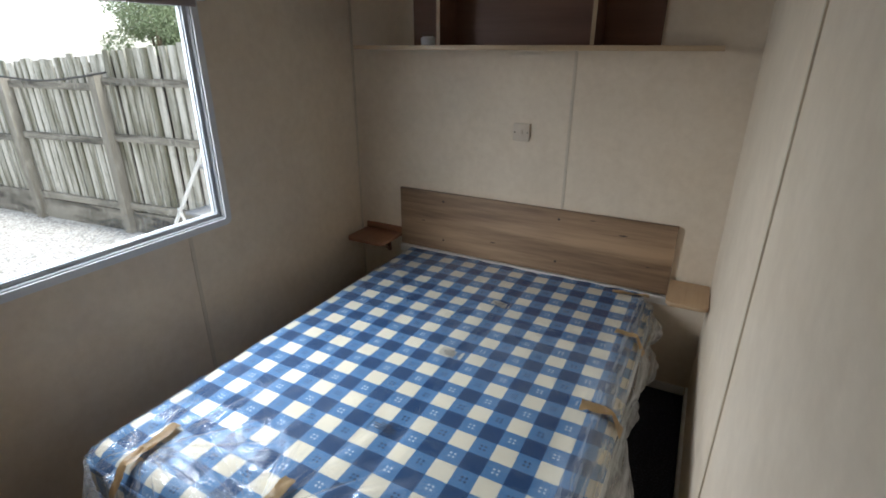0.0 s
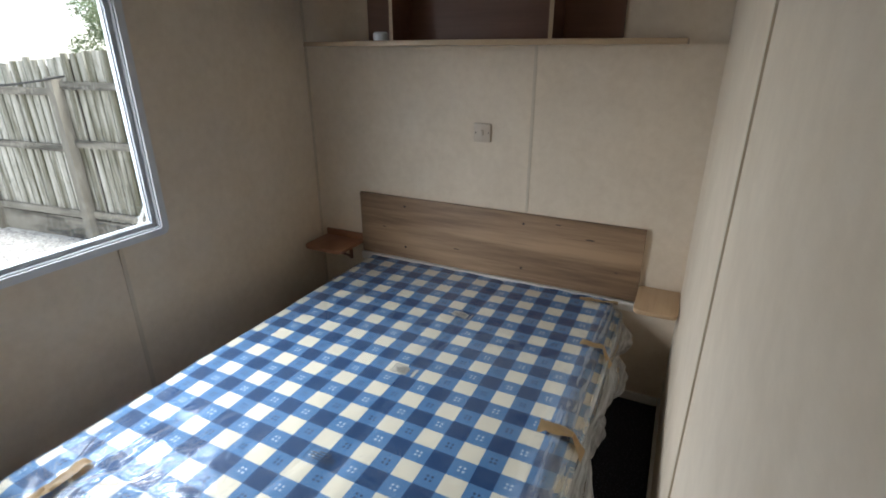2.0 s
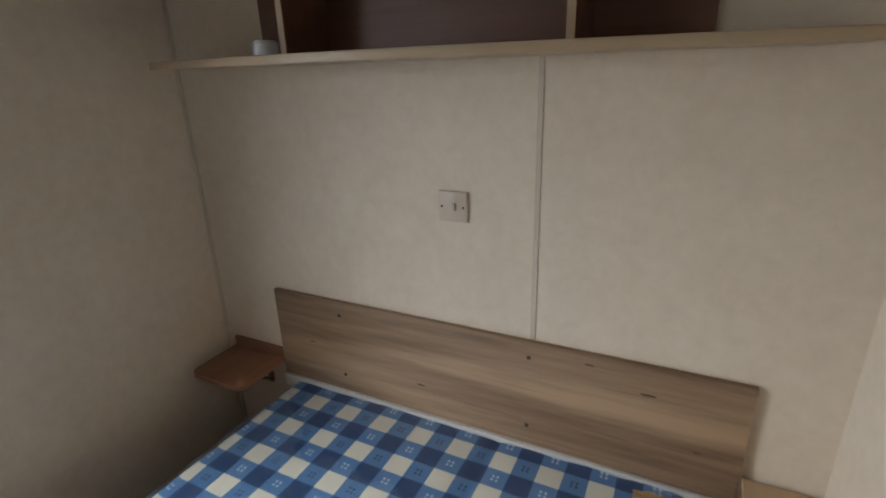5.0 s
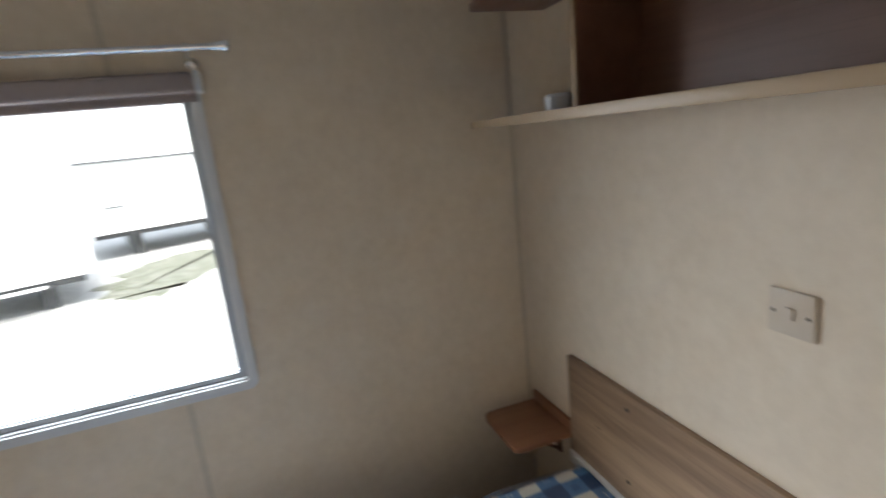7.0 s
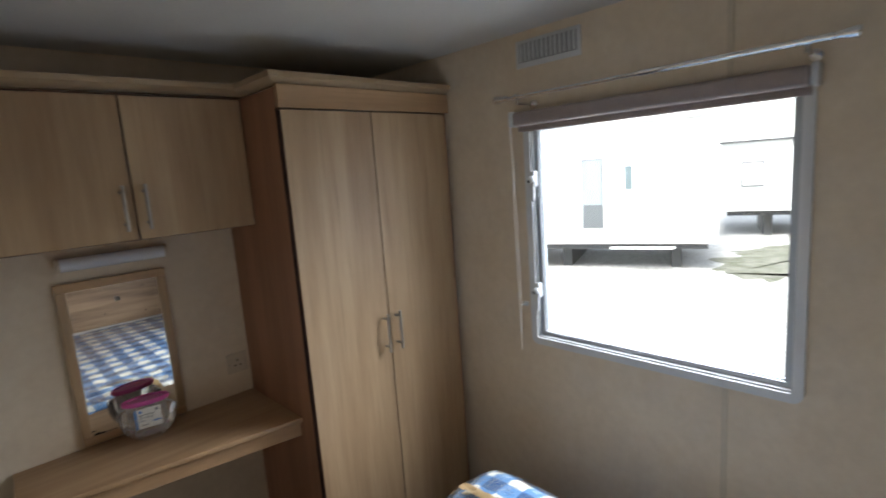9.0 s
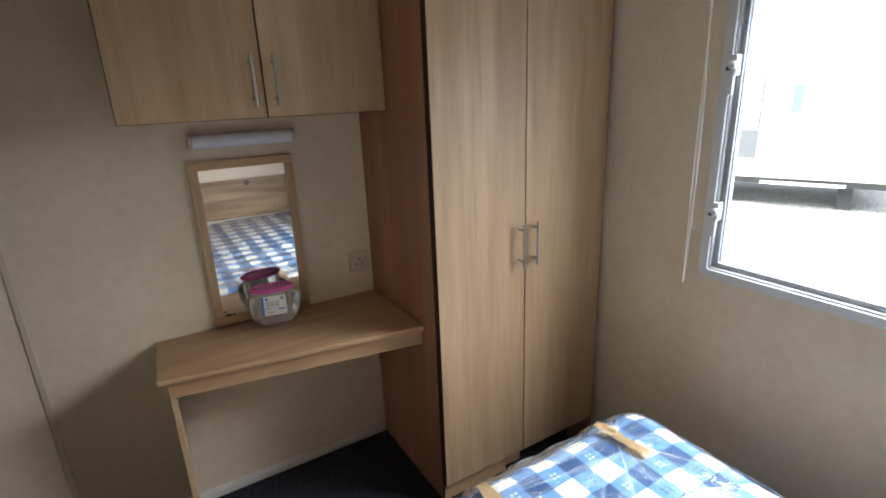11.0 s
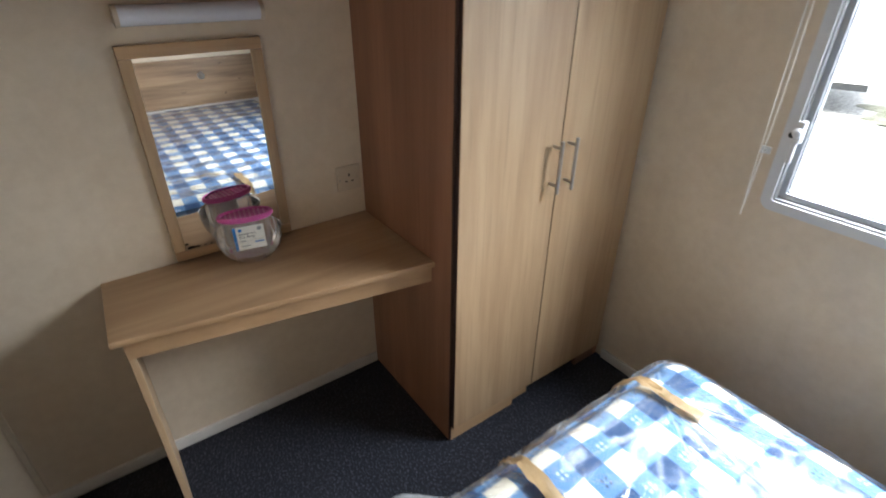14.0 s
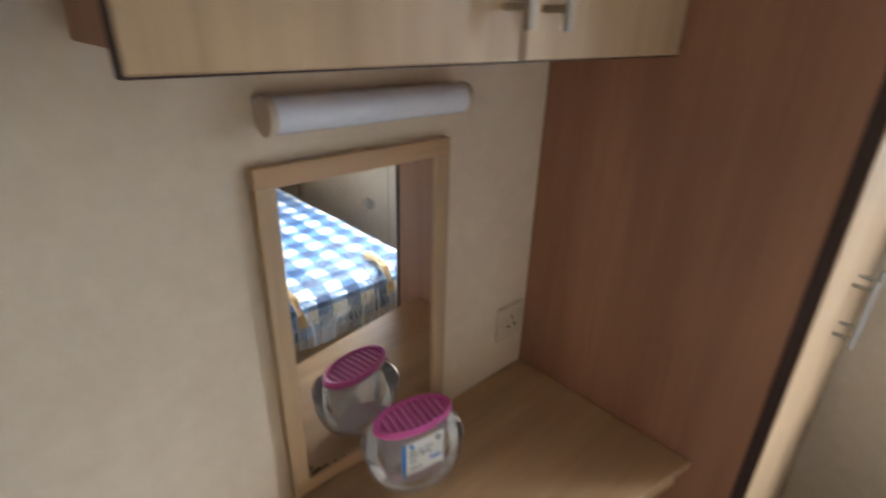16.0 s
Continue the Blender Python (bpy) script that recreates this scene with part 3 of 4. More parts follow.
for name, b in (("frame_rail", (1.076, 1.420, 1.294, 1.324)), ("frame_rail", (1.076, 1.420, 0.735, 0.765)), ("frame_stile", (1.076, 1.106, 0.765, 1.294)), ("frame_stile", (1.390, 1.420, 0.765, 1.294))):
    part(name, box(B(), b[0], b[1], 0.001, 0.020, b[2], b[3], 0.003), BEECH_X if "rail" in name else BEECH, mir)
part("glass", box(B(), 1.104, 1.392, 0.004, 0.014, 0.763, 1.296), MIRROR, mir, "silvered mirror glass")

bm = tube(B(), (1.243, 0.014, 1.240), (1.243, 0.018, 1.240), 0.0085, n=20)
ball(bm, (1.243, 0.018, 1.240), 0.0055, (1, 0.5, 1))
part("screw_cap", bm, STEEL, mir, "small metal screw cap through the glass")

for x, z, r in ((1.374, 0.768, 0.012), (1.356, 0.767, 0.008), (1.384, 0.782, 0.006), (1.336, 0.766, 0.005), (1.318, 0.766, 0.004), (1.20, 0.766, 0.004)):
    part("black_spot", ball(B(), (x, 0.0142, z), r, (1, 0.02, 0.45), 10), HOLE, mir, "blackened silvering along the bottom edge")

lamp = thing("strip_light", (1.24, 0.0, 1.36), "switched-off white tubular strip light above the mirror", "light")
part("back_plate", box(B(), 1.066, 1.402, 0.001, 0.018, 1.369, 1.409, 0.004), PVC, lamp)
bm = tube(B(), (1.074, 0.034, 1.389), (1.394, 0.034, 1.389), 0.023, n=28)
part("diffuser", bm, GLAZE, lamp, "glossy translucent tube cover")
for x in (1.064, 1.394):
    part("end_cap", tube(B(), (x, 0.034, 1.389), (x + 0.010, 0.034, 1.389), 0.0245, n=28), SWITCH, lamp)


def plate(name, label, category, x, y, z, s, face):
    """A wall plate 86 mm square; face = 1 looks along +y, -1 along -y."""
    ob = thing(name, (x, y, z - 0.043), label, category)
    ya, yb = sorted((y, y + face * 0.010))
    part("faceplate", box(B(), x - s, x + s, ya, yb, z - s, z + s, 0.003), SWITCH, ob)
    return ob, y + face * 0.010


sock, ys = plate("power_socket", "cream plastic single power socket above the dressing table", "socket", 0.853, 0.0, 0.865, 0.043, 1)
for name, dx, dz, w, h in (("earth_slot", 0, 0.012, 0.0022, 0.005), ("pin_slot", -0.011, -0.010, 0.0045, 0.0022), ("pin_slot", 0.011, -0.010, 0.0045, 0.0022)):
    part(name, box(B(), 0.853 + dx - w, 0.853 + dx + w, ys + 0.0003, ys + 0.0012, 0.865 + dz - h, 0.865 + dz + h), HOLE, sock)
part("rocker", box(B(), 0.823, 0.833, ys, ys + 0.004, 0.858, 0.876, 0.002), SWITCH, sock)
for dx in (-0.030, 0.034):
    part("screw", tube(B(), (0.853 + dx, ys - 0.001, 0.865 - 0.002), (0.853 + dx, ys + 0.001, 0.863), 0.0032, n=10), STEEL, sock)

swi, ysw = plate("light_switch", "cream plastic light switch plate on the wall", "switch", 0.979, NORTH, 1.223, 0.041, -1)
part("rocker", box(B(), 0.972, 0.986, ysw - 0.006, ysw, 1.213, 1.235, 0.002), SWITCH, swi)
for dx in (-0.031, 0.031):
    part("screw", tube(B(), (0.979 + dx, ysw + 0.001, 1.223), (0.979 + dx, ysw - 0.001, 1.223), 0.0034, n=10), SCREW, swi)

# ---- headboard, shelves over the bed ----
hb = thing("headboard", (1.0, NORTH, 0.545), "rustic oak-effect headboard panel screwed to the wall", "headboard")
part("panel", box(B(), 0.293, 1.729, NORTH - 0.019, NORTH - 0.001, 0.540, 0.872, 0.002), OAK, hb)
for x in (0.567, 1.200):
    for z in (0.603, 0.825):
        part("screw_cap", tube(B(), (x, NORTH - 0.0185, z), (x, NORTH - 0.0205, z), 0.006, n=12), SCREW, hb)
for x, z, w in ((1.505, 0.792, 0.020), (1.36, 0.842, 0.014), (0.44, 0.700, 0.012), (0.86, 0.642, 0.016), (1.63, 0.660, 0.010)):
    bm = ball(B(), (x, NORTH - 0.019, z), w, (1, 0.04, 0.16))
    part("knot", bm, SCREW, hb, "dark printed knot")
solid("bed_batten", box(B(), 0.285, 1.74, NORTH - 0.022, NORTH - 0.001, 0.490, 0.532, 0.002), SKIRT, (1.0, NORTH, 0.5), "white painted batten behind the mattress", "batten")

shelf = thing("overbed_shelf", (0.967, NORTH, 1.59), "bow-fronted wooden wall shelf unit over the bed", "shelf")


def bowed(z0, z1, start=0.182):
    pts = [(1.771, NORTH - 0.001), (start, NORTH - 0.001)]
    for i in range(25):
        t = i / 24
        pts.append((start + (1.771 - start) * t, 2.562 + 0.034 * t - 0.090 * math.sin(math.pi * t) ** 0.9))
    return slab(B(), pts, z0, z1, 0.002)


part("shelf_board", bowed(1.587, 1.607), EDGE, shelf, "pale bow-fronted board")
part("top_board", bowed(1.888, 1.908, 0.235), SHADED_WOOD, shelf)
part("back_panel", box(B(), 0.395, 1.540, NORTH - 0.010, NORTH - 0.001, 1.607, 1.888), SHADED_WOOD, shelf, "wood-grain back panel, shade put into its dark colour")
for x in (0.613, 1.296):
    up = part("divider", box(B(), x, x + 0.016, 2.612, NORTH - 0.010, 1.607, 1.888), SHADED_WOOD, shelf)
    part("edge_band", box(B(), x, x + 0.016, 2.608, 2.612, 1.607, 1.888), EDGE, up, "pale front edge")

bm = tube(B(), (0.573, 2.600, 1.607), (0.573, 2.600, 1.636), 0.030, 0.032, n=28)
tube(bm, (0.573, 2.600, 1.636), (0.573, 2.600, 1.643), 0.032, 0.024, n=28)
solid("round_cap", bm, PVC, (0.573, 2.600, 1.607), "small round white plastic cap lying on the shelf", "cap")


def bedside(name, x0, x1, y0, z, radii, label, upstand=True, wood=OAK_SHELF):
    ob = thing(name, ((x0 + x1) / 2, NORTH, z - 0.02), label, "shelf", "bedside shelves")
    part("shelf_board", slab(B(), rounded(x0, x1, y0, NORTH - 0.014, radii), z - 0.018, z, 0.002), wood, ob)
    if upstand:
        part("upstand", box(B(), x0, x1, NORTH - 0.014, NORTH - 0.001, z - 0.018, z + 0.034, 0.002), wood, ob)
    xm = (x0 + x1) / 2 + 0.03
    bm = box(B(), xm - 0.010, xm + 0.010, NORTH - 0.012, NORTH, z - 0.13, z - 0.018, 0.002)
    box(bm, xm - 0.010, xm + 0.010, y0 + 0.05, NORTH - 0.002, z - 0.026, z - 0.0185, 0.001)
    tube(bm, (xm, NORTH - 0.006, z - 0.12), (xm, y0 + 0.07, z - 0.024), 0.006, n=8)
    part("bracket", bm, SHADED_WOOD, ob, "dark bracket")


bedside("bedside_shelf", 0.045, 0.291, 2.563, 0.598, (0.035, 0.03, 0, 0), "small oak-effect bedside shelf beside the headboard, shade put into its reddish colour", wood=SHADED_SHELF)
bedside("bedside_shelf", 1.732, 1.896, 2.530, 0.622, (0.03, 0.03, 0, 0), "small pale oak-effect bedside shelf beside the partition", False)

# ---- bed ----
MX0, MX1, MY0, MY1, MZ0, MZ1 = 0.325, 1.668, 0.968, 2.758, 0.345, 0.525
bed = thing("divan_bed", (1.0, 1.87, 0), "low pale wood-effect boxed divan under the mattress", "bed")
for b in ((0.36, 0.376, 1.04, 2.74), (1.60, 1.616, 1.04, 2.74), (0.376, 1.60, 1.04, 1.056), (0.376, 1.60, 2.72, 2.736)):
    part("side_board", box(B(), *b, FLOOR, 0.325, 0.002), EDGE, bed)
part("deck", box(B(), 0.345, 1.635, 1.02, 2.745, 0.326, 0.344, 0.002), BASE, bed)

matt = thing("mattress", (0.598, 1.354, MZ1), "blue and cream gingham mattress still in its plastic wrap", "mattress")
bm = B()
NX, NY = 54, 70


def rounded_in(p, r=0.07):
    """Pulls a point near a corner of the mattress in to a rounded plan."""
    cx = MX0 + r if p.x < MX0 + r else MX1 - r if p.x > MX1 - r else p.x
    cy = MY0 + r if p.y < MY0 + r else MY1 - r if p.y > MY1 - r else p.y
    dx, dy = p.x - cx, p.y - cy
    if dx and dy:
        k = max(abs(dx), abs(dy)) / math.hypot(dx, dy)
        return Vector((cx + dx * k, cy + dy * k, p.z))
    return p


def pillow(x, y):
    ex = min(x - MX0, MX1 - x)
    ey = y - MY0
    e = min(ex, ey)
    lift = 0.004 * noise.noise((x * 5, y * 5, 0.3)) + 0.003 * noise.noise((x * 12, y * 12, 3.3))
    groove = -0.006 * math.exp(-((x - 1.10 + 0.02 * math.sin(y * 4)) / 0.018) ** 2)
    return MZ1 + lift + groove - 0.035 * max(0.0, 1 - e / 0.05) ** 2


grid = [[bm.verts.new((MX0 + (MX1 - MX0) * i / NX, MY0 + (MY1 - MY0) * j / NY, 0)) for j in range(NY + 1)] for i in range(NX + 1)]
for row in grid:
    for v in row:
        v.co.z = pillow(v.co.x, v.co.y)
for i in range(NX):
    for j in range(NY):
        bm.faces.new((grid[i][j], grid[i + 1][j], grid[i + 1][j + 1], grid[i][j + 1]))
rim = [grid[i][0] for i in range(NX + 1)] + [grid[NX][j] for j in range(1, NY + 1)] + [grid[i][NY] for i in range(NX - 1, -1, -1)] + [grid[0][j] for j in range(NY - 1, 0, -1)]
last = rim
for z, out in ((0.480, 0.008), (0.435, 0.012), (0.390, 0.008), (MZ0 + 0.012, 0.0), (MZ0, -0.02)):
    ring_v = []
    for v in rim:
        side = Vector((1 if v.co.x > MX1 - 1e-4 else -1 if v.co.x < MX0 + 1e-4 else 0, 1 if v.co.y > MY1 - 1e-4 else -1 if v.co.y < MY0 + 1e-4 else 0, 0))
        ring_v.append(bm.verts.new((v.co.x + side.x * out, v.co.y + side.y * out, z)))
    for i in range(len(rim)):
        bm.faces.new((last[i], ring_v[i], ring_v[(i + 1) % len(rim)], last[(i + 1) % len(rim)]))
    last = ring_v
bm.faces.new(last[::-1])
for v in bm.verts:
    v.co = rounded_in(v.co)
bmesh.ops.recalc_face_normals(bm, faces=bm.faces)
part("ticking", bm, GINGHAM, matt)

for z in (0.488, 0.358):
    bm = B()
    pts = rounded(MX0 - 0.006, MX1 + 0.006, MY0 - 0.006, MY1 + 0.006, (0.07,) * 4)
    for i in range(len(pts)):
        tube(bm, (*pts[i], z), (*pts[(i + 1) % len(pts)], z), 0.005, n=6, caps=False)
    part("piping", bm, GINGHAM, matt)

# the wrap: a loose sheet laid over the top and hanging down the sides, gathered at the tapes
bm = B()
DROP = 0.17
GX, GY = 170, 230
TAPES = ((0.527, MY0), (0.95, MY0), (MX1, 2.335), (MX1, 1.826), (1.55, MY1))


def wrapped(px, py):
    x, y = min(max(px, MX0), MX1), min(max(py, MY0), MY1)
    fall = max(MX0 - px, px - MX1, MY0 - py, py - MY1, 0.0)
    ox = 1 if px > MX1 else -1 if px < MX0 else 0
    oy = 1 if py > MY1 else -1 if py < MY0 else 0
    n1 = noise.noise((px * 7, py * 7, 1.0))
    n2 = abs(noise.noise((px * 17 + py * 5, py * 13, 4.0)))
    edge = min(x - MX0, MX1 - x, y - MY0, MY1 - y)
    loose = max(0.0, 1 - edge / 0.16)
    foot = max(0.0, 1 - math.hypot(px - 0.42, py - 1.15) / 0.55)
    pull_in = 0.0
    for tx, ty in TAPES:
        r = math.hypot(px - tx, py - ty)
        a = math.atan2(py - ty, px - tx)
        reach = 0.48 if ty == MY0 else 0.22
        pull_in += max(0.0, 1 - r / reach) ** 1.3 * abs(math.sin(a * 8 + 2.5 * n1)) * min(1.0, r / 0.05)
    up = 0.0025 + 0.008 * loose * abs(n1) + 0.004 * foot * n2 + 0.008 * pull_in * max(0.5, loose)
    side = 0.014 + 0.030 * abs(n1) * min(1, fall * 9) + 0.018 * n2 * min(1, fall * 9)
    if ox > 0:
        bag = abs(noise.noise((py * 2.6, fall * 5.0, 2.0)))
        side = 0.020 + (0.11 * bag + 0.025 * abs(noise.noise((py * 11.0, fall * 9.0, 6.0)))) * min(1, fall * 9)
    if oy < 0:
        side = 0.02 + (0.06 + (0.06 if px > 1.05 else 0.0)) * abs(noise.noise((px * 4.0, 7.0, 2.0))) * min(1, fall * 8)
    if oy > 0:
        side = 0.010
    sag = 1.0
    if oy < 0 and ox == 0:
        puff = math.exp(-((px - 1.20) / 0.11) ** 2) + 0.35 * math.exp(-((px - 0.80) / 0.10) ** 2)
        side += 0.10 * puff * min(1.0, fall * 12)
        sag -= 0.45 * min(1.0, puff)
    return Vector((x + ox * side, y + oy * side, (pillow(x, y) if fall == 0 else MZ1 - 0.034 - fall * sag) + (up if fall < 0.01 else 0.0)))


rows = []
for i in range(GX + 1):
    px = MX0 - DROP + (MX1 - MX0 + 2 * DROP) * i / GX
    rows.append([bm.verts.new(rounded_in(wrapped(px, MY0 - DROP + (MY1 - MY0 + 2 * DROP) * j / GY))) for j in range(GY + 1)])
for i in range(GX):
    for j in range(GY):
        bm.faces.new((rows[i][j], rows[i + 1][j], rows[i + 1][j + 1], rows[i][j + 1]))
wrap = part("plastic_wrap", bm, FILM, matt, "crinkled clear plastic film")
wrap.visible_shadow = False


def tape(points, width):
    """A strip of tape along points over the wrap, crumpled a little."""
    bm = B()
    fine = []
    for a, b in zip(points, points[1:]):
        for k in range(8):
            fine.append(Vector(a).lerp(Vector(b), k / 8))
    fine.append(Vector(points[-1]))
    last = None
    for i, p in enumerate(fine):
        d = (fine[min(i + 1, len(fine) - 1)] - fine[max(i - 1, 0)]).normalized()
        s = d.cross(Vector((0, 0, 1)))
        s = s.normalized() if s.length > 0.2 else Vector((1, 0, 0)) if abs(d.x) < 0.5 else Vector((0, 1, 0))
        if last is not None and i > 1 and s.dot(keep) < 0:
            s = -s
        keep = s
        row = []
        for k in range(5):
            pinch = 1.0 - 0.42 * math.exp(-((i / len(fine) - 0.55) / 0.20) ** 2)
            q = p + s * width * pinch * (k / 4 - 0.5) * (1 + 0.45 * noise.noise((i * 0.7, 2, k * 0.8)))
            q.z += 0.010 * noise.noise((p.x * 30, p.y * 55, k * 1.6)) + 0.005
            row.append(bm.verts.new(q))
        if last:
            for k in range(4):
                bm.faces.new((last[k], row[k], row[k + 1], last[k + 1]))
        last = row
    bmesh.ops.solidify(bm, geom=bm.faces[:], thickness=0.0008)
    part("packing_tape", bm, TAPE, matt, "brown packing tape")


H = MZ1 + 0.010
tape([(0.505, MY0 + 0.190, H), (0.520, MY0 + 0.015, H), (0.526, MY0 - 0.034, MZ1 - 0.05), (0.528, MY0 - 0.040, 0.44)], 0.036)
tape([(0.958, MY0 + 0.195, H), (0.95, MY0 + 0.02, H), (0.948, MY0 - 0.034, MZ1 - 0.05), (0.945, MY0 - 0.040, 0.42)], 0.038)
tape([(MX1 - 0.105, 1.825, H), (MX1 - 0.005, 1.828, H), (MX1 + 0.030, 1.826, MZ1 - 0.06)], 0.052)
tape([(MX1 - 0.09, 2.342, H), (MX1 - 0.005, 2.332, H), (MX1 + 0.03, 2.325, MZ1 - 0.06)], 0.036)
tape([(1.50, 2.70, H), (1.66, 2.72, H)], 0.03)


def laid(bm, x0, x1, y0, y1, lift, n=6):
    """A thin sheet lying on the mattress top, following its surface."""
    g = [[bm.verts.new((x0 + (x1 - x0) * i / n, y0 + (y1 - y0) * j / n, 0)) for j in range(n + 1)] for i in range(n + 1)]
    for row in g:
        for v in row:
            v.co.z = pillow(v.co.x, v.co.y) + lift
    for i in range(n):
        for j in range(n):
            bm.faces.new((g[i][j], g[i + 1][j], g[i + 1][j + 1], g[i][j + 1]))
    return bm


def ticket(x, y, w, d, slip, ink):
    """A printed patch: an outline with lines of small print, on a slip or straight on the cloth."""
    if slip:
        base = part("label", laid(B(), x - w / 2, x + w / 2, y - d / 2, y + d / 2, 0.0006), slip, matt, "small printed paper mattress label")
    bm = B()
    e = 0.0014
    for x0, x1, y0, y1 in ((-w / 2, w / 2, -d / 2, -d / 2 + e), (-w / 2, w / 2, d / 2 - e, d / 2), (-w / 2, -w / 2 + e, -d / 2, d / 2), (w / 2 - e, w / 2, -d / 2, d / 2)):
        laid(bm, x + x0, x + x1, y + y0, y + y1, 0.0012)
    for i, (a, b) in enumerate(((-0.20, 0.20), (-0.40, 0.38), (-0.36, 0.40), (-0.28, 0.30))):
        yy = y + d * (0.30 - 0.19 * i)
        laid(bm, x + a * w, x + b * w, yy - d * 0.055, yy + d * 0.035, 0.0012)
    part("print", bm, ink, base if slip else matt, "faded dark print in a thin outline")


ticket(1.062, 1.899, 0.092, 0.046, SLIP, FAINT)
ticket(1.059, 1.453, 0.100, 0.050, None, INK)
ticket(1.077, 2.356, 0.085, 0.042, SLIP, FAINT)

# ---- tub on the dressing table ----
tub = thing("moisture_trap_tub", (1.228, 0.105, 0.728), "clear plastic moisture trap tub with a pink lid", "tub")
Z = 0.728
CX, CY = 1.228, 0.105


def turned(profile, cx, cy, sx=1.0, sy=1.0, n=40):
    bm = B()
    rings = [[bm.verts.new((cx + r * sx * math.cos(2 * math.pi * k / n), cy + r * sy * math.sin(2 * math.pi * k / n), z)) for k in range(n)] for r, z in profile]
    for a, b in zip(rings, rings[1:]):
        for k in range(n):
            bm.faces.new((a[k], a[(k + 1) % n], b[(k + 1) % n], b[k]))
    return bm


part("bowl", turned([(0.034, Z), (0.036, Z + 0.007), (0.062, Z + 0.016), (0.083, Z + 0.040), (0.092, Z + 0.072), (0.091, Z + 0.098), (0.094, Z + 0.101), (0.092, Z + 0.103)], CX, CY, 1.0, 0.86), CLEAR, tub, "clear ribbed outer bowl")
part("foot_ring", turned([(0.038, Z), (0.041, Z + 0.003), (0.041, Z + 0.008), (0.037, Z + 0.009)], CX, CY, 1.0, 0.86), CLEAR, tub)
part("canister", turned([(0.001, Z + 0.014), (0.050, Z + 0.016), (0.062, Z + 0.07), (0.066, Z + 0.136)], CX, CY, 1.0, 0.52), MILKY, tub, "milky inner canister")
for side in (-1, 1):
    bm = B()
    arc = [(CX + side * (0.066 + 0.030 * math.sin(math.pi * k / 10)), CY, Z + 0.126 - 0.062 * k / 10) for k in range(11)]
    for a, b in zip(arc, arc[1:]):
        tube(bm, a, b, 0.002, n=8, caps=False)
    part("ear", bm, CLEAR, tub, "clear looped ear")
lid = part("lid", turned([(0.058, Z + 0.134), (0.073, Z + 0.134), (0.077, Z + 0.138), (0.077, Z + 0.146), (0.073, Z + 0.150), (0.066, Z + 0.148), (0.064, Z + 0.143), (0.001, Z + 0.143)], CX, CY, 1.0, 0.50), PINK, tub, "pink plastic grille lid")
for i in range(9):
    x = CX - 0.052 + i * 0.013
    h = 0.030 * math.sqrt(max(0.0, 1 - ((x - CX) / 0.063) ** 2))
    part("grille_bar", box(B(), x - 0.0026, x + 0.0026, CY - h, CY + h, Z + 0.1432, Z + 0.1465), PINK_PALE, lid, "paler moulded bar")
LY = CY + 0.0365
lab = part("label", box(B(), CX - 0.041, CX + 0.043, LY, LY + 0.0015, Z + 0.052, Z + 0.124), TICKET, tub, "white product label with blue stripe")
part("stripe", box(B(), CX + 0.035, CX + 0.043, LY + 0.0016, LY + 0.0023, Z + 0.052, Z + 0.124), BLUE, lab)
part("bar", box(B(), CX - 0.036, CX - 0.012, LY + 0.0016, LY + 0.0023, Z + 0.070, Z + 0.075), BLUE, lab)
for dz, w in ((0.078, 0.014), (0.062, 0.024)):
    part("print", box(B(), CX + 0.027 - w, CX + 0.027, LY + 0.0016, LY + 0.0022, Z + dz, Z + dz + 0.0038), GREY, lab)
part("emblem", tube(B(), (CX + 0.024, LY + 0.0016, Z + 0.114), (CX + 0.024, LY + 0.0023, Z + 0.114), 0.005, n=14), BLUE, lab)
part("seal", tube(B(), (CX - 0.028, LY + 0.0016, Z + 0.113), (CX - 0.028, LY + 0.0023, Z + 0.113), 0.006, n=14), GREY, lab)
for words, dz in (("stamp out", 0.0985), ("the damp", 0.0885)):
    text = bpy.data.curves.new("print", "FONT")
    text.body, text.size, text.extrude = words, 0.0115, 0.0002
    text.materials.append(INK)
    line = new("print", text)
    line.parent = lab
    line.location = (0.029, LY + 0.0018 - CY, dz)
    line.rotation_euler = (radians(90), 0, radians(180))
    tagged(line, "dark printed words")
tub.rotation_euler = (0, 0, radians(-10))

# ---- yard outside ----
GZ = -0.70
solid("ground", box(B(), -160, 160, -160, 160, GZ - 0.3, GZ), GRAVEL, (-10, 0, GZ), "pale gravel yard with mossy patches", "ground", kind="structure")

bm = B()
n = 90
slab(bm, [(-10.4 + (2.0 + 0.5 * noise.noise((k * 0.27, 1, 0)) + 0.35 * noise.noise((k * 1.3, 9, 0))) * math.cos(2 * math.pi * k / n) - 0.5 * math.sin(2 * math.pi * k / n),
           -0.2 + (1.1 + 0.4 * noise.noise((k * 0.27, 5, 0)) + 0.35 * noise.noise((k * 1.3, 3, 0))) * math.sin(2 * math.pi * k / n)) for k in range(n)], GZ, GZ + 0.012)
solid("grass_patch", bm, MOSS, (-10.6, 0.35, GZ), "mossy green patch in the gravel yard", "grass", kind="structure")

fence = thing("fence", (-4.81, 4.10, GZ), "tall weathered grey timber fence with posts and rails", "fence")
FX, FY = -4.81, 4.10
ux, uy = -0.9936, -0.1130


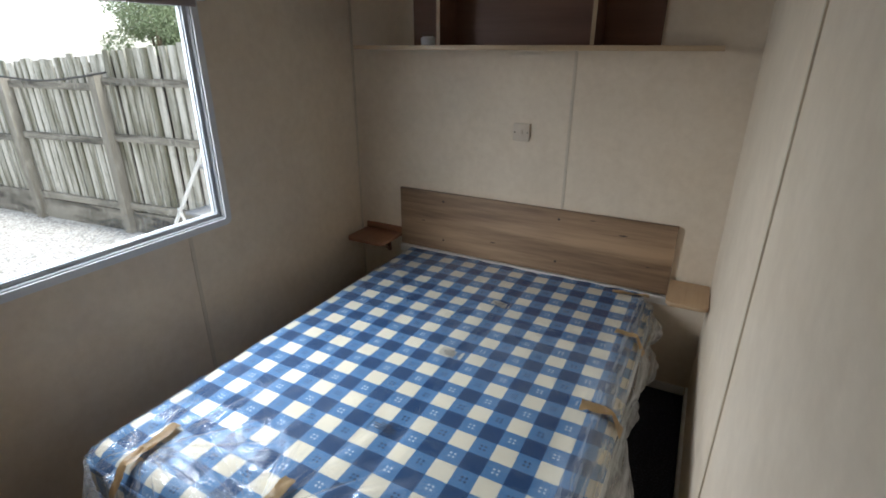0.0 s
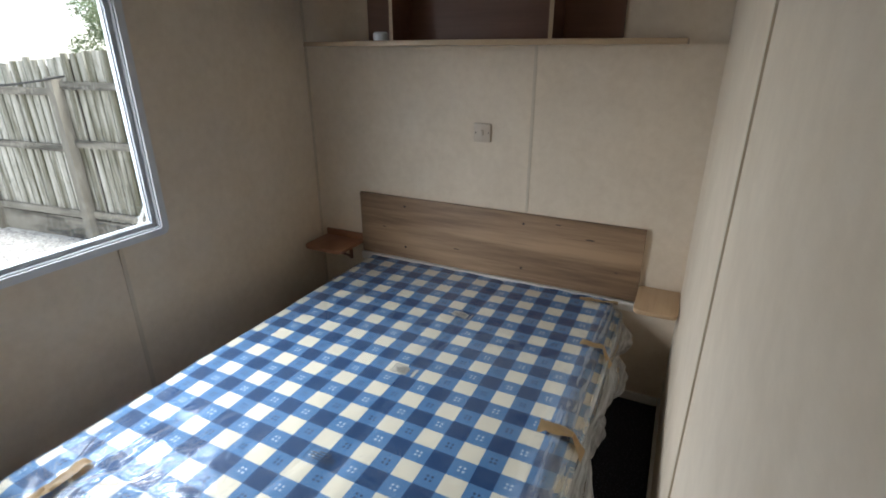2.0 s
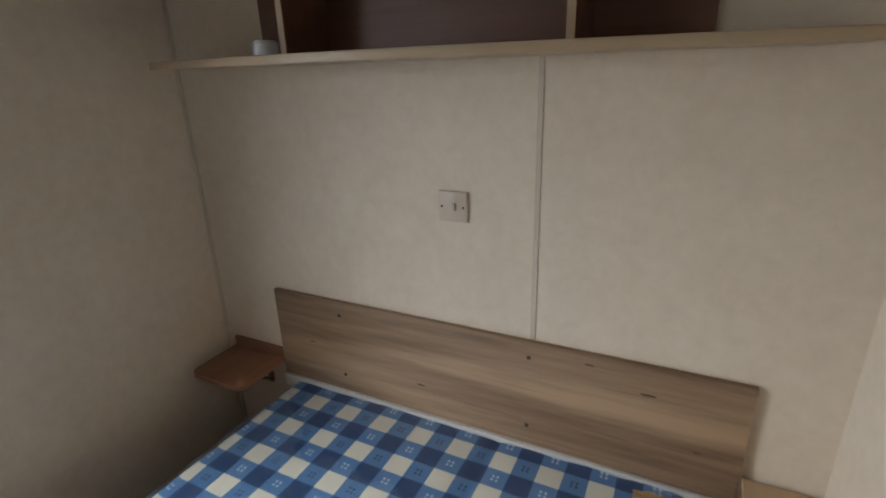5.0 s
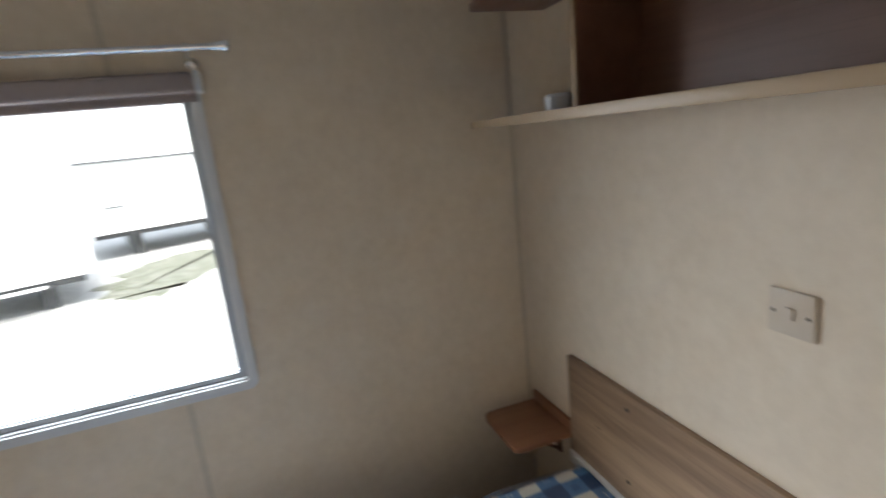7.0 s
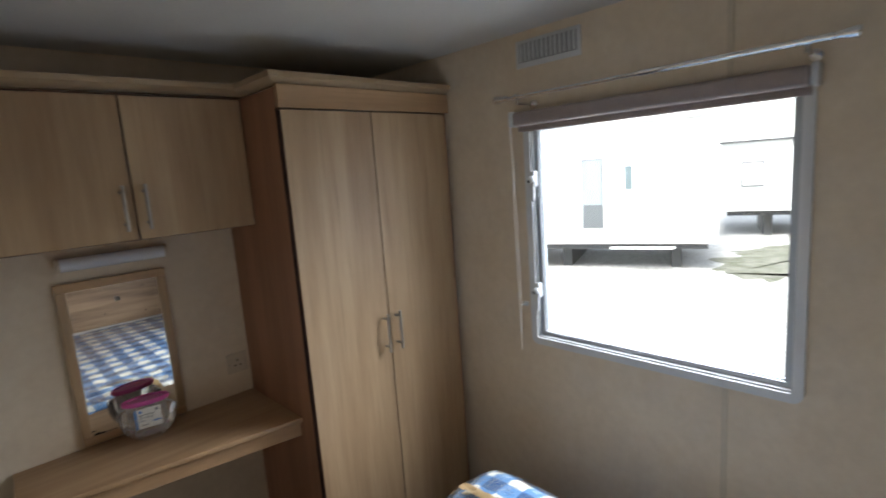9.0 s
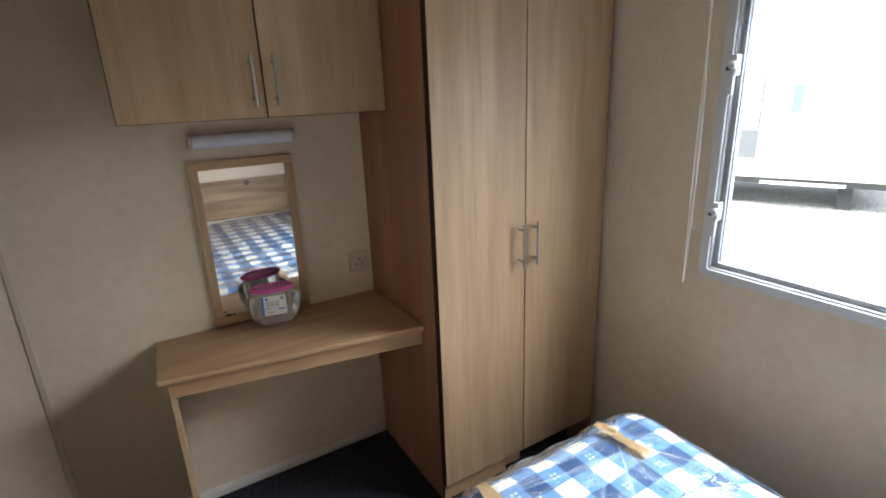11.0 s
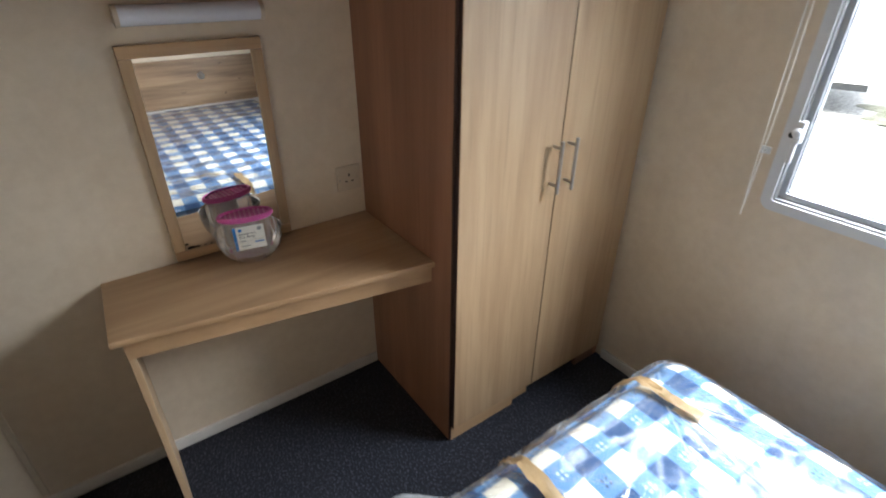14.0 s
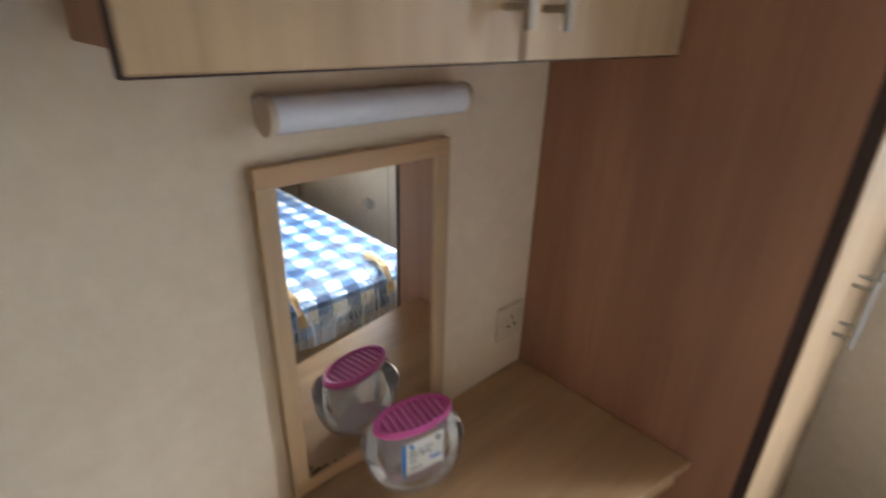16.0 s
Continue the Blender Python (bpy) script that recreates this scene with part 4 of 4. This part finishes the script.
def plank(bm, s0, s1, o0, o1, z0, z1, lean=0.0):
    c = bmesh.ops.create_cube(bm, size=1.0)["verts"]
    for v in c:
        s = s0 if v.co.x < 0 else s1
        o = o0 if v.co.y < 0 else o1
        z = z0 if v.co.z < 0 else z1
        v.co = Vector((FX + ux * s, FY + uy * s + o, z)) + Vector((ux * lean * (z - z0), 0, 0))
    return bm


s = -3.4
while s < 9.0:
    w = random.uniform(0.088, 0.108)
    top_z = 1.525 - 0.068 * s + random.uniform(-0.025, 0.025)
    o = random.uniform(0.0, 0.012)
    part("board", plank(B(), s, s + w, 0.05 + o, 0.072 + o, GZ + 0.28, top_z, random.uniform(-0.012, 0.012)), FENCE, fence)
    s += w + random.choice((0.022, 0.030, 0.040, 0.050))
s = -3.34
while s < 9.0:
    part("back_board", plank(B(), s, s + 0.11, 0.105, 0.125, GZ + 0.25, 1.44 - 0.068 * s + random.uniform(-0.05, 0.05)), GAP_SHADE, fence)
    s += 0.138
for k in range(-2, 5):
    s0 = 1.78 * k
    part("post", plank(B(), s0 - 0.055, s0 + 0.055, -0.075, 0.03, GZ, 1.31 - 0.10 * k), POST, fence)
    for z, fall in ((1.095, 0.075), (0.44, 0.065), (-0.40, 0.02)):
        part("rail", plank(B(), s0 + 0.055, s0 + 1.725, 0.0, 0.05, z - fall * k, z - fall * k + 0.085), RAIL, fence)
    part("gravel_board", plank(B(), s0 + 0.055, s0 + 1.725, 0.005, 0.04, GZ, -0.42), RAIL, fence)

bm = B()
hang = [(FX + ux * (2.4 * k / 16 - 0.3), FY + uy * (2.4 * k / 16 - 0.3) - 0.09, 1.22 + 0.10 * abs(k / 8 - 1.0) ** 1.5 - 0.04 * k / 16) for k in range(17)]
for a, b in zip(hang, hang[1:]):
    tube(bm, a, b, 0.012, n=6, caps=False)
part("cable", bm, SEAL, fence, "dark cable slung along the top rail")

step = thing("step_stool", (-2.75, 3.35, GZ), "white tubular metal folding steps by the fence", "steps")
for dy in (0.0, 0.38):
    part("leg", tube(B(), (-3.24, 3.35 + dy, GZ), (-2.10, 3.35 + dy, 0.78), 0.018, n=10), WHITE_PAINT, step)
    part("leg", tube(B(), (-2.20, 3.35 + dy, GZ), (-2.62, 3.35 + dy, 0.16), 0.016, n=10), WHITE_PAINT, step)
for x, z in ((-2.88, -0.25), (-2.50, 0.10), (-2.24, 0.58)):
    part("tread", box(B(), x - 0.05, x + 0.17, 3.36, 3.72, z, z + 0.03, 0.006), GREY, step)


def caravan(at, d, length, depth, z0, z1, openings, label, rim=VAN, edge=GREY):
    """A static caravan: body with windows, roof and underframe. at: near corner; d: way along its long side in plan."""
    d = Vector((d[0], d[1], 0)).normalized()
    n = Vector((d.y, -d.x, 0))
    if n.x > 0:
        n = -n
    ob = thing("caravan", (at[0], at[1], GZ), label, "caravan")

    def block(s0, s1, o0, o1, za, zb):
        bm = B()
        for v in bmesh.ops.create_cube(bm, size=1.0)["verts"]:
            v.co = Vector((at[0], at[1], 0)) + d * (s0 if v.co.x < 0 else s1) + n * (o0 if v.co.y < 0 else o1) + Vector((0, 0, za if v.co.z < 0 else zb))
        bmesh.ops.recalc_face_normals(bm, faces=bm.faces)
        return bm

    part("body", block(0, length, 0, depth, z0, z1), VAN, ob)
    part("roof", block(-0.08, length + 0.08, -0.08, depth + 0.08, z1, z1 + 0.08), VAN, ob)
    part("underframe", block(0.15, length - 0.15, 0.12, depth - 0.12, z0 - 0.13, z0), VAN_DARK, ob)
    s = 0.6
    while s < length:
        part("support", block(s, s + 0.2, 0.5, depth - 0.5, GZ, z0 - 0.13), VAN_DARK, ob)
        s += 2.2
    for kind, s0, s1, za, zb, mat in openings:
        w = part(kind, block(s0, s1, -0.03, 0.0, za, zb), rim if kind == "window" else mat, ob)
        if kind == "window":
            part("pane", block(s0 + 0.04, s1 - 0.04, -0.036, -0.031, za + 0.04, zb - 0.04), mat, w)
        if kind == "door":
            part("pane", block(s0 + 0.02, s1 - 0.02, -0.036, -0.031, za + (zb - za) * 0.34, zb - 0.03), VAN_PANE, w)
    part("gutter", block(-0.1, length + 0.1, -0.12, -0.085, z1 - 0.02, z1 + 0.03), edge, ob)
    part("drawbar", block(0.72, 1.92, -0.12, -0.06, z0 - 0.09, z0 - 0.05), VAN, ob)


caravan((-8.5, -0.98), (0.35, -0.937), 9.0, 3.0, -0.13, 2.25,
        (("door", 2.05, 2.46, 0.20, 1.60, VAN_DOOR), ("window", 1.45, 1.67, 0.92, 1.46, VAN_GLASS), ("window", 4.2, 5.4, 0.7, 1.6, VAN_GLASS)), "white static caravan with a door and small window")
caravan((-15.2, 5.8), (0.30, -0.95), 8.4, 3.2, 0.0, 1.75,
        (("window", 7.45, 7.95, 0.62, 1.25, VAN), ("window", 3.0, 4.2, 0.8, 1.6, VAN_GLASS)), "second white static caravan standing farther off", VAN_DOOR, VAN_DARK)

tree = thing("tree", (-11.9, 9.6, GZ), "leafy green tree behind the fence", "tree")
bm = tube(B(), (-11.9, 9.6, GZ), (-11.8, 9.7, 1.2), 0.16, 0.10, n=10)
for a, b, r in (((-11.8, 9.7, 1.0), (-12.6, 10.1, 2.2), 0.06), ((-11.8, 9.7, 1.1), (-11.2, 9.4, 2.3), 0.06), ((-11.8, 9.7, 1.2), (-11.7, 10.0, 2.8), 0.06)):
    tube(bm, a, b, r, 0.02, n=8)
part("trunk", bm, BARK, tree)
verts, faces = [], []
rng = random.Random(4)
clumps = [(rng.gauss(-11.8, 0.8), rng.gauss(9.7, 0.8), rng.uniform(1.2, 2.9), rng.uniform(0.3, 0.6)) for _ in range(26)]
for cx, cy, cz, cr in clumps:
    for _ in range(560):
        p = Vector((rng.gauss(0, 1), rng.gauss(0, 1), rng.gauss(0, 1))).normalized() * cr * rng.uniform(0.5, 1.05)
        a = Vector((rng.uniform(-1, 1), rng.uniform(-1, 1), rng.uniform(-1, 1))).normalized() * 0.042
        b = a.cross(Vector((rng.uniform(-1, 1), rng.uniform(-1, 1), rng.uniform(-1, 1)))).normalized() * 0.02
        c = Vector((cx, cy, cz)) + p - Vector((-11.9, 9.6, GZ))
        k = len(verts)
        verts += [tuple(c - a), tuple(c + b), tuple(c + a), tuple(c - b)]
        faces.append((k, k + 1, k + 2, k + 3))
me = bpy.data.meshes.new("crown")
me.from_pydata(verts, [], faces)
me.materials.append(LEAF)
crown = new("crown", me)
crown.parent = tree
